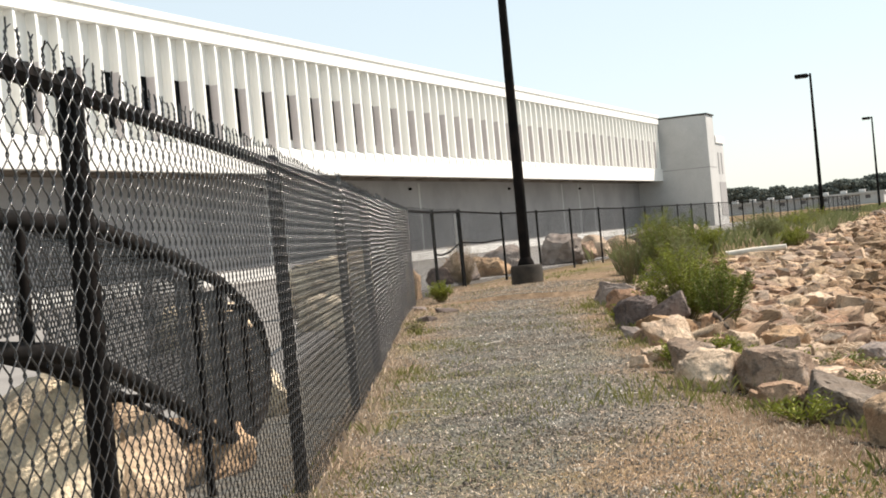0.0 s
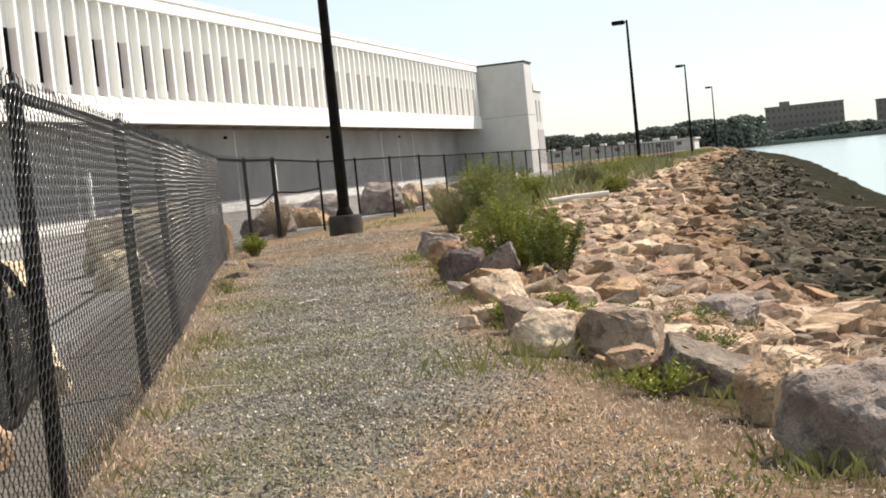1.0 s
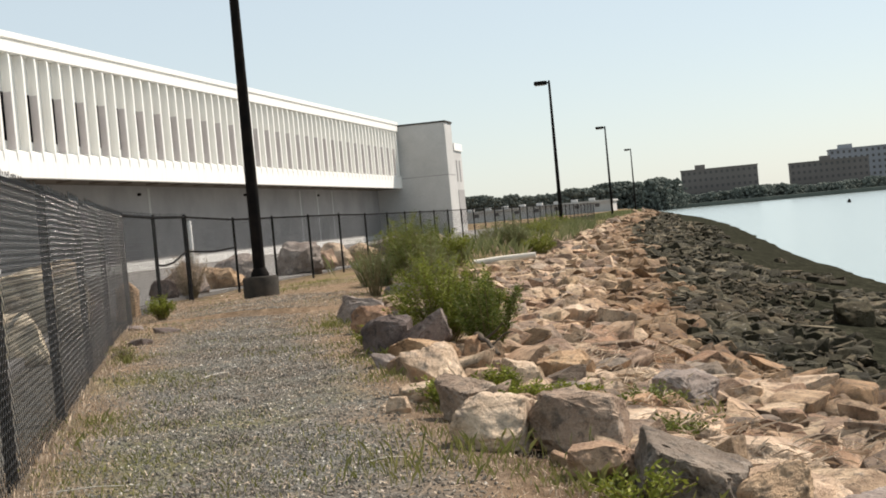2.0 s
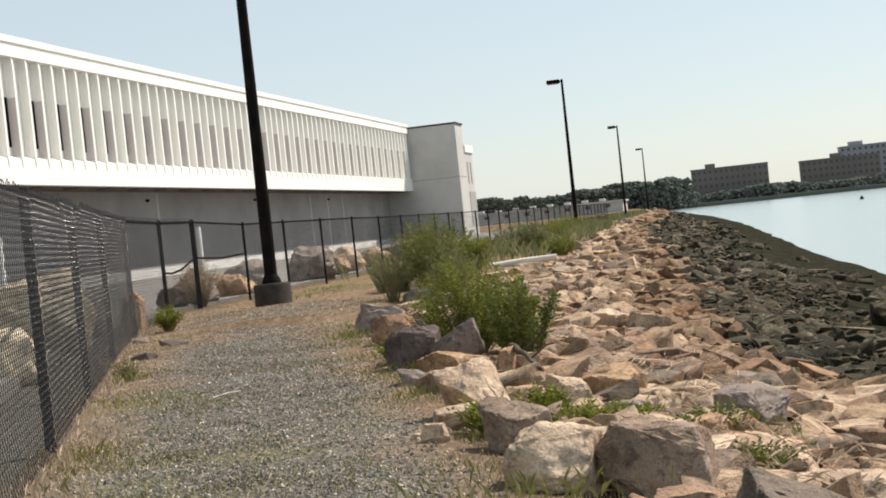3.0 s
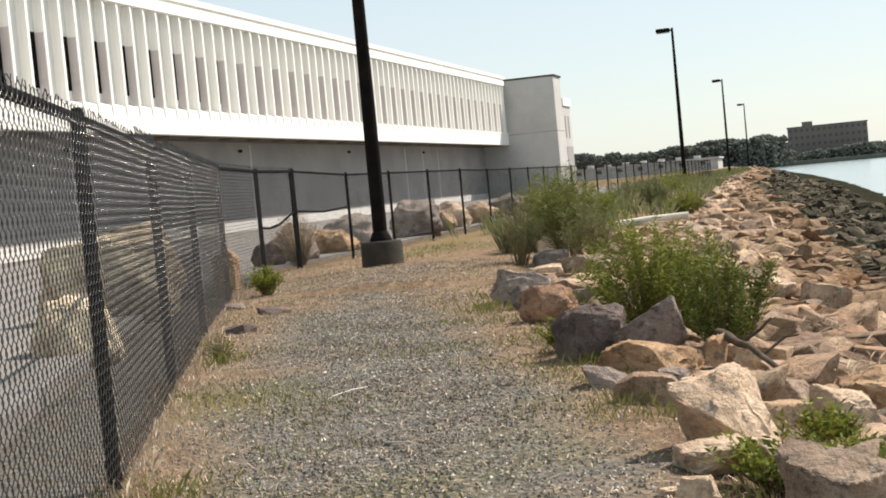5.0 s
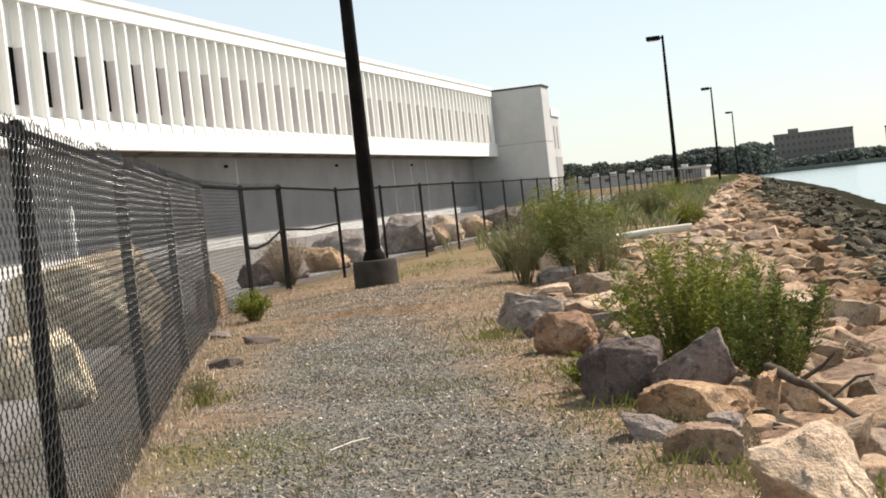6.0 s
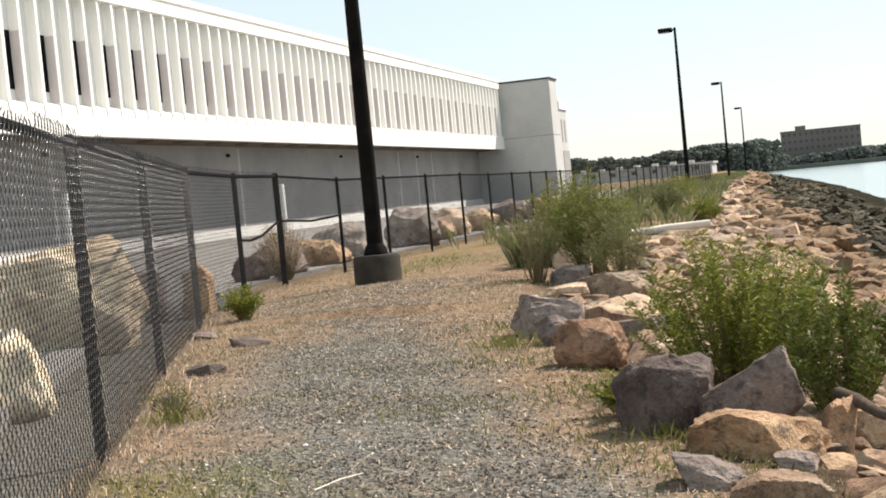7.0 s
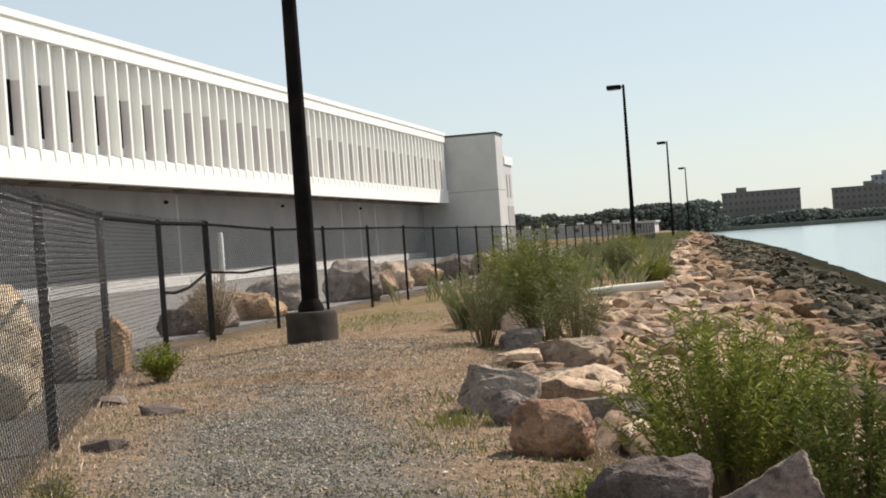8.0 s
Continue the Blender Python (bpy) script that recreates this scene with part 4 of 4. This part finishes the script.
patch_spots = [(x, y, ground_z(x, y) - 0.004) for x, y in ((-3.3 + random.gauss(0, 0.55), 8.2 + random.gauss(0, 0.8)) for _ in range(9000)) if x < crest(y)]
blades("straw_patch", patch_spots, M_STRAW, "trampled orange straw patch on the path", 0.025, 0.003, None, 2.0)
blades("short_grass", scatter(11000, 3.5, 34, green_chance, 2), M_GRASS, "thin green grass in patches on the path", 0.05, 0.0032)
def litter(count, seed):
    """Broken straw lying flat."""
    spots = np.array(scatter(count, 3.5, 30, lambda x, y, lo, hi: 0.75 if lo + 0.1 < x < hi else 0.2, seed))
    r = np.random.RandomState(seed)
    a, l, w = r.uniform(0, math.tau, count), r.uniform(0.012, 0.05, count), r.uniform(0.0012, 0.003, count)
    d = np.stack([np.cos(a) * l, np.sin(a) * l, r.uniform(-0.2, 0.5, count) * l], 1)
    s = np.stack([-np.sin(a) * w, np.cos(a) * w, 0 * a], 1)
    p = spots + (0, 0, 0.014)
    v = np.stack([p - s, p + s, p + d + s, p + d - s], 1).reshape(-1, 3)
    tagged(raw("straw_litter", v, np.arange(count * 4).reshape(-1, 4), M_DRY), "broken bits of dry straw strewn over the path", "straw", kind="stuff")


litter(18000, 4)
# taller straw along the fence foot
rg = random.Random(5)
foot = []
for _ in range(3800):
    y = rg.uniform(3, 30)
    x = fence_x(y) + rg.gauss(0.05, 0.10)
    foot.append((x, y, ground_z(x, y) - 0.01))
blades("straw_fringe", foot, M_DRY, "dry straw caught along the foot of the fence", 0.09, 0.0032)


def gravel(count, seed):
    rg = np.random.RandomState(seed)
    pr = random.Random(seed)
    vs, fs = [], []
    octa = np.array([(1, 0, 0), (0, 1, 0), (-1, 0, 0), (0, -1, 0), (0, 0, 0.8), (0, 0, -0.5)], dtype=float)
    of = np.array([(0, 1, 4), (1, 2, 4), (2, 3, 4), (3, 0, 4), (1, 0, 5), (2, 1, 5), (3, 2, 5), (0, 3, 5)])
    n = 0
    while n < count:
        y = 4 + 24 * pr.random() ** 1.25
        lo, hi = fence_x(y), crest(y)
        u = pr.random()
        if pr.random() > 1.15 - abs(u - 0.52) * 1.9 or pr.random() > patch(lo + u * (hi - lo), y, 0.9, 3) + 0.35:
            continue
        x = lo + u * (hi - lo)
        s = pr.uniform(0.005, 0.013) * (1.6 if pr.random() < 0.04 else 1)
        p = octa * rg.uniform(0.6, 1.25, (6, 3)) * s
        c, q = math.cos(u * 99), math.sin(u * 99)
        p = np.stack([p[:, 0] * c - p[:, 1] * q, p[:, 0] * q + p[:, 1] * c, p[:, 2]], 1)
        vs.append(p + (x, y, ground_z(x, y) + s * 0.25))
        fs.append(of + 6 * n)
        n += 1
    o = raw("gravel", np.concatenate(vs), np.concatenate(fs), M_PEBBLE)
    tagged(o, "loose grey gravel trodden into the path", "gravel", kind="stuff")


gravel(62000, 3)


def bush(name, x, y, z, height, spread_r, stems, leaves, leaf_l, leaf_w, mat, label, seed, upright=0.5, stalk_r=0.006):
    """Many arching stems with narrow leaves all along them."""
    rg = random.Random(seed)
    b = empty(name, x, y, z)
    tagged(b, label, "bush" if height > 0.6 else "weed")
    bm = bmesh.new()
    lv, n = [], 0
    for _ in range(stems):
        a = rg.uniform(0, math.tau)
        reach = spread_r * math.sqrt(rg.random())
        h = height * rg.uniform(0.55, 1.0) * (1 - 0.35 * (reach / spread_r) ** 2)
        root = Vector((math.cos(a), math.sin(a), 0)) * reach * 0.25
        tip = Vector((math.cos(a) * reach + rg.gauss(0, 0.05), math.sin(a) * reach + rg.gauss(0, 0.05), h))
        mid = root.lerp(tip, 0.5) + Vector((0, 0, h * 0.12 * upright))
        pts = [root.lerp(mid, t).lerp(mid.lerp(tip, t), t) for t in (0, 0.25, 0.5, 0.75, 1)]
        tube_into(bm, pts, stalk_r, 4, 0.3)
        for _ in range(leaves):
            t = 0.22 + 0.8 * rg.random() ** 0.8
            p = root.lerp(mid, t).lerp(mid.lerp(tip, t), t) + Vector((rg.gauss(0, 0.014), rg.gauss(0, 0.014), rg.gauss(0, 0.014)))
            la = rg.uniform(0, math.tau)
            d = Vector((math.cos(la), math.sin(la), rg.uniform(-0.1, 1.1))).normalized() * leaf_l * rg.uniform(0.5, 1.2)
            s = d.cross(Vector((rg.gauss(0, 1), rg.gauss(0, 1), rg.gauss(0, 1)))).normalized() * leaf_w * rg.uniform(0.7, 1.2)
            lv += [p, p + d * 0.5 + s, p + d, p + d * 0.5 - s]
            n += 1
    part("stem", bm, M_STALK, b)["kind"] = "stuff"
    f = np.arange(n * 4).reshape(-1, 4)
    o = raw("foliage", np.array([v[:] for v in lv]), f, mat, b)
    o["kind"] = "stuff"
    return b


gz = ground_z
bush("shrub", -5.55, 18.25, gz(-5.55, 18.25), 1.05, 0.56, 95, 140, 0.06, 0.005, M_LEAF, "leafy bright green shrub growing among the stones", 11)
bush("shrub", -4.95, 17.75, gz(-4.95, 17.75), 0.95, 0.42, 50, 110, 0.058, 0.006, M_LEAF_DARK, "darker green shrub growing among the stones", 12)
bush("shrub", -5.3, 18.9, gz(-5.3, 18.9), 1.0, 0.42, 50, 130, 0.06, 0.005, M_LEAF, "leafy bright green shrub growing among the stones", 13)
bush("tall_weed", -8.35, 26.8, gz(-8.35, 26.8), 1.2, 0.36, 44, 30, 0.10, 0.0035, M_CREST, "tall thin grey-green weed with upright stems", 14, 1.5)
bush("tall_weed", -7.75, 27.3, gz(-7.75, 27.3), 1.5, 0.5, 95, 42, 0.17, 0.0045, M_LEAF_MID, "tall feathery green weed with upright stems", 15, 1.5)
bush("tall_weed", -7.3, 26.6, gz(-7.3, 26.6), 1.2, 0.42, 55, 34, 0.15, 0.004, M_CREST, "tall bright green weed with upright stems", 16, 1.5)
bush("tall_weed", -8.6, 30.5, gz(-8.6, 30.5), 1.35, 0.5, 60, 60, 0.08, 0.007, M_LEAF, "tall bright green weed with upright stems", 17, 1.2)
bush("tall_weed", -9.6, 38.5, gz(-9.6, 38.5), 1.25, 0.6, 60, 60, 0.09, 0.008, M_LEAF_DARK, "tall bright green weed with upright stems", 18, 1.2)
for wx, wy, wh, wr, sd in ((-9.1, 33.2, 1.0, 0.45, 41), (-8.7, 36.4, 0.9, 0.5, 42), (-8.5, 44.6, 1.15, 0.45, 43), (-7.6, 43.1, 0.7, 0.5, 44), (-10.4, 53, 1.1, 0.8, 45), (-9.8, 61, 0.9, 0.9, 46), (-10.6, 70, 1.0, 1.0, 47), (-11.2, 79, 1.1, 1.2, 48)):
    bush("tall_weed", wx, wy, gz(wx, wy), wh, wr, 70, 50, 0.085, 0.008, M_CREST if sd % 2 else M_LEAF, "tall thin weed growing on the crest of the bank", sd, 1.2)
bush("small_weed", -11.2, 24.5, gz(-11.2, 24.5), 0.40, 0.21, 50, 40, 0.05, 0.009, M_LEAF, "small bright green weed at the foot of the fence", 19)
bush("small_weed", -9.05, 18.15, gz(-9.05, 18.15), 0.25, 0.16, 22, 14, 0.04, 0.005, M_GRASS, "small pale green weed at the foot of the fence", 20)
bush("small_weed", -3.0, 9.75, gz(-3.0, 9.75), 0.2, 0.2, 25, 20, 0.05, 0.007, M_LEAF, "small bright green weed between stones and path", 21)
bush("small_weed", -5.95, 17.1, gz(-5.95, 17.1), 0.22, 0.14, 16, 16, 0.05, 0.005, M_LEAF, "small bright green weed beside a boulder", 22)
bush("small_weed", -4.35, 13.15, gz(-4.35, 13.15), 0.2, 0.25, 25, 22, 0.05, 0.01, M_LEAF_DARK, "low green weed between the boulders", 23)
bush("small_weed", -3.55, 13.2, gz(-3.55, 13.2), 0.2, 0.35, 50, 22, 0.05, 0.006, M_LEAF_DARK, "low green weed between the boulders", 24)
bush("small_weed", -4.1, 13.8, gz(-4.1, 13.8), 0.2, 0.3, 46, 22, 0.05, 0.006, M_LEAF, "low green weed between the boulders", 25)


for wx, wy, wr, sd in ((-3.75, 13.95, 0.26, 61), (-3.2, 14.35, 0.28, 62), (-4.3, 14.2, 0.2, 63), (-4.5, 13.15, 0.2, 65), (-2.95, 12.7, 0.24, 66), (-6.1, 17.35, 0.12, 67)):
    bush("small_weed", wx, wy, gz(wx, wy) + 0.02, 0.22, wr, 34, 20, 0.05, 0.008, M_LEAF if sd % 2 else M_LEAF_MID, "low leafy green weed between the boulders", sd)
bush("dry_weed", -13.75, 32.3, gz(-13.75, 32.3), 1.15, 0.5, 110, 30, 0.07, 0.004, M_DRY, "dead straw-coloured weed standing before a boulder", 26, 1.2)


def tuft(x, y, r, n, seed):
    rg = random.Random(seed)
    return [(x + rg.gauss(0, r), y + rg.gauss(0, r * 1.3), gz(x, y) - 0.01) for _ in range(n)]


spots = tuft(-7.45, 20.7, 0.14, 150, 1) + tuft(-7.7, 22.0, 0.15, 60, 2) + tuft(-6.6, 11.9, 0.08, 18, 3) + tuft(-7.05, 13.2, 0.07, 25, 4) + tuft(-10.9, 29.5, 0.3, 90, 5) + tuft(-11.2, 33, 0.35, 120, 6) + tuft(-2.3, 7.95, 0.16, 40, 7) + tuft(-5.75, 9.4, 0.1, 25, 8) + tuft(-8.95, 18.0, 0.08, 70, 9) + tuft(-5.6, 17.0, 0.12, 60, 10)
spots += tuft(-4.05, 10.9, 0.28, 260, 11) + tuft(-3.25, 10.15, 0.12, 110, 12) + tuft(-2.7, 9.5, 0.12, 90, 13) + tuft(-2.25, 7.75, 0.16, 120, 14) + tuft(-5.75, 16.75, 0.1, 60, 15) + tuft(-5.35, 15.05, 0.1, 60, 16) + tuft(-4.95, 14.9, 0.14, 70, 17) + tuft(-4.45, 13.1, 0.16, 120, 18) + tuft(-3.6, 13.7, 0.2, 100, 19) + tuft(-3.0, 14.6, 0.2, 90, 20)
blades("grass_tuft", spots, M_GRASS, "loose tufts of long green grass beside the path", 0.11, 0.0019)
rg = random.Random(9)
far_grass, far_dry = [], []
for _ in range(14000):
    y = 29 + 75 * rg.random() ** 1.6
    x = rg.uniform(-12.6 if y > 34 else -10, crest(y) + 0.5 + 0.8 * noise.noise((y * 0.4, 3, 0)))
    if noise.noise((x * 0.9, y * 0.5, 7)) > 0.16 and not (y < 38 and x < -9.2):
        (far_grass if rg.random() < 0.8 else far_dry).append((x, y, gz(x, y) - 0.01))
blades("tall_grass", far_grass, M_CREST, "tall green grass along the crest of the bank", 0.5, 0.006, None, 0.85)
blades("tall_dry_grass", far_dry, M_DRY, "tall dry grass along the crest of the bank", 0.42, 0.006)

far_spots = []
for _ in range(9000):
    y = 75 + 130 * rg.random() ** 1.3
    x = rg.uniform(crest(y) - 6, crest(y) + 0.6)
    if noise.noise((x * 0.2, y * 0.08, 2)) > 0.05:
        far_spots.append((x, y, gz(x, y) - 0.01))
blades("crest_grass", far_spots, M_CREST, "rough tall grass far along the bank", 0.6, 0.02)

# ---- driftwood, sticks, litter ----
bm = tube([(-8.6, 37.9, 0.14), (-7.9, 38.05, 0.19), (-7.05, 38.1, 0.22)], 0.095, 10, 0.8)
tagged(obj("driftwood_log", bm, M_DRIFT, smooth=60), "bleached driftwood log lying on the bank", "log")
for x, y, a, l, seed in ((-5.9, 10.6, 10, 0.5, 1), (-4.1, 12.0, 60, 0.25, 2), (-4.4, 10.9, 30, 0.2, 3), (-6.3, 14.2, -30, 0.3, 4), (-7.2, 16.0, 70, 0.35, 5)):
    z = gz(x, y) + 0.014
    c, s = math.cos(radians(a)) * l / 2, math.sin(radians(a)) * l / 2
    st = tube([(-c, -s, 0), (0.01, 0.012, 0.01), (c, s, 0.0)], 0.0045, 6, 0.6)
    ob = obj("stick", st, M_DRIFT, smooth=60)
    ob.matrix_world = pose(x, y, z)
    tagged(ob, "dry bleached stick lying on the ground", "stick", "loose sticks")
bm = tube([(-4.98, 17.25, 0.10), (-4.90, 16.95, 0.11), (-4.82, 16.6, 0.11), (-4.73, 16.3, 0.11), (-4.64, 16.0, 0.09), (-4.53, 15.65, 0.05)], 0.032, 8, 0.5)
tube_into(bm, [(-4.8, 16.6, 0.11), (-4.66, 16.5, 0.2), (-4.6, 16.47, 0.27)], 0.014, 6, 0.4)
tube_into(bm, [(-4.64, 16.0, 0.09), (-4.5, 15.98, 0.2), (-4.42, 15.9, 0.22)], 0.012, 6, 0.4)
for v in bm.verts:
    v.co += Vector((noise.noise(v.co * 9), noise.noise(v.co * 9 + Vector((3, 0, 0))), noise.noise(v.co * 9 + Vector((0, 5, 0))))) * 0.016
tagged(obj("driftwood_branch", bm, M_GREYWOOD, smooth=60), "dark grey driftwood branch lying on the stones", "branch")
reeds = []
for x, y, n in ((-2.1, 11.6, 130), (-2.6, 11.9, 90), (-3.9, 16.2, 120), (-3.3, 15.4, 90), (-4.0, 17.0, 80), (-3.0, 13.0, 60), (-4.4, 20.5, 90), (-3.4, 19.0, 80)):
    reeds += [(x + rg.gauss(0, 0.22), y + rg.gauss(0, 0.25), gz(x, y) + rg.uniform(0.1, 0.26)) for _ in range(n)]
blades("dry_reed", reeds, M_DRY, "washed-up dry reeds caught between the stones", 0.12, 0.0028, None, 2.4)
for x, y, w, seed in ((-9.3, 18.6, 0.2, 1), (-9.75, 20.2, 0.24, 2), (-10.2, 22.2, 0.3, 3), (-11.0, 22.9, 0.22, 4)):
    ob = obj("flat_stone", hull(600 + seed, w * 0.6, w * 0.8, 0.08, 12, 0.05, 2, 0.12), M_GREYROCK, smooth=40)
    ob.matrix_world = pose(x, y, gz(x, y) + 0.02, 0, 0, seed * 40)
    tagged(ob, "flat dark grey stone lying by the fence", "stone", "flat stones by the fence")

# ---- the far shore ----
def far_block(x0, x1, y, h, floors, bays, label, tower=None, mat=M_FAR):
    b = empty("apartment_block", x0, y, -1.7)
    tagged(b, label, "apartment block", "buildings on the far shore")
    W = x1 - x0
    part("wall", box(0, W, 0, 14, 0, h), mat, b)
    part("roof", box(-0.3, W + 0.3, -0.3, 14.3, h, h + 0.5), mat, b)
    if tower:
        part("roof_house", box(tower[0], tower[1], 2, 10, h + 0.5, h + 2.6), mat, b)
    win = part("window", box(-0.6, 0.6, -0.06, 0.1, -0.7, 0.7), M_FARWIN, b)
    win.matrix_local = pose(W / bays / 2, 0, h / floors * 0.55)
    for i in range(bays):
        for j in range(floors):
            if i or j:
                child("window", win.data, b, pose(W / bays * (i + 0.5), 0, h / floors * (j + 0.55)))


far_block(-19.5, 18, 720, 17.2, 5, 14, "dark brown brick apartment block on the far shore", (7, 12))
far_block(34, 72, 730, 16.0, 5, 14, "long dark brown apartment block on the far shore", (15, 20))
far_block(57, 110, 775, 22.0, 7, 18, "taller pale grey office block behind the far shore", (5, 12), M_FARGREY)
b = empty("warehouse", -95, 420, -0.5)
tagged(b, "long low pale warehouse far beyond the fence", "warehouse")
part("wall", box(0, 62, 0, 20, 0, 3.6), M_BLOCK, b)
part("roof", box(-0.5, 62.5, -0.5, 20.5, 3.6, 4.1), M_BLOCK, b)
vent = part("roof_vent", box(-0.9, 0.9, -0.9, 0.9, 4.1, 4.9, 0.1), M_BLOCK, b)
vent.matrix_local = pose(4, 3, 0)
for k in range(1, 11):
    child("roof_vent", vent.data, b, pose(4 + k * 5.2, 3, 0))
w0 = part("window", box(0, 1.4, -0.08, 0.1, 2.2, 3.2), M_FARWIN, b)
w0.matrix_local = pose(3, 0, 0)
for k in range(1, 10):
    child("window", w0.data, b, pose(3 + k * 6, 0, 0))


def far_trees(name, x0, x1, y, hmin, hmax, count, seed, label):
    """Woods far off: many leaf clumps heaped into uneven crowns."""
    rg = random.Random(seed)
    k = bmesh.new()
    bmesh.ops.create_icosphere(k, subdivisions=1, radius=1)
    for v in k.verts:
        v.co *= rg.uniform(0.6, 1.25)
    me = bpy.data.meshes.new("clump")
    k.to_mesh(me)
    k.free()
    items = []
    for _ in range(count):
        x = rg.uniform(x0, x1)
        top = hmin + (hmax - hmin) * (0.5 + 0.6 * noise.noise((x * 0.03, seed, 0)) + 0.25 * noise.noise((x * 0.12, seed, 4)))
        yy = y + rg.uniform(0, 25)
        for _ in range(70):
            z = top * rg.uniform(0.05, 1.0)
            s = rg.uniform(0.5, 1.2)
            wide = 5.0 * (1 - (z / top) ** 2 * 0.7)
            items.append((me, Matrix.Translation((x + rg.gauss(0, wide * 0.5), yy + rg.gauss(0, 2), z - 2)) @ Euler((rg.random() * 6, rg.random() * 6, 0)).to_matrix().to_4x4() @ Matrix.Diagonal((s, s, s * 0.8, 1))))
    o = joined(name, items, M_FARTREE, None, True)
    tagged(o, label, "trees", kind="stuff")


far_trees("far_woods", -330, -20, 650, 9.5, 15.5, 420, 31, "dark green woods along the far shore")
far_trees("far_woods", -20, 260, 700, 3, 8, 300, 32, "low dark green trees before the far apartment blocks")
far_trees("far_woods", -70, -22, 640, 9, 17, 90, 33, "taller dark trees at the end of the bay")
tagged(obj("far_bank", box(-60, 900, 694, 703, -3, -0.6, 0.3), M_FARTREE), "low grassy bank of the far shore", "bank", kind="structure")
buoy = obj("buoy", lathe([(0.3, -0.3), (0.5, 0.1), (0.2, 0.7), (0.05, 0.8)], 10), M_BLACK, smooth=40)
buoy.matrix_world = pose(26, 330, WATER_Z)
tagged(buoy, "small dark buoy floating on the water", "buoy")
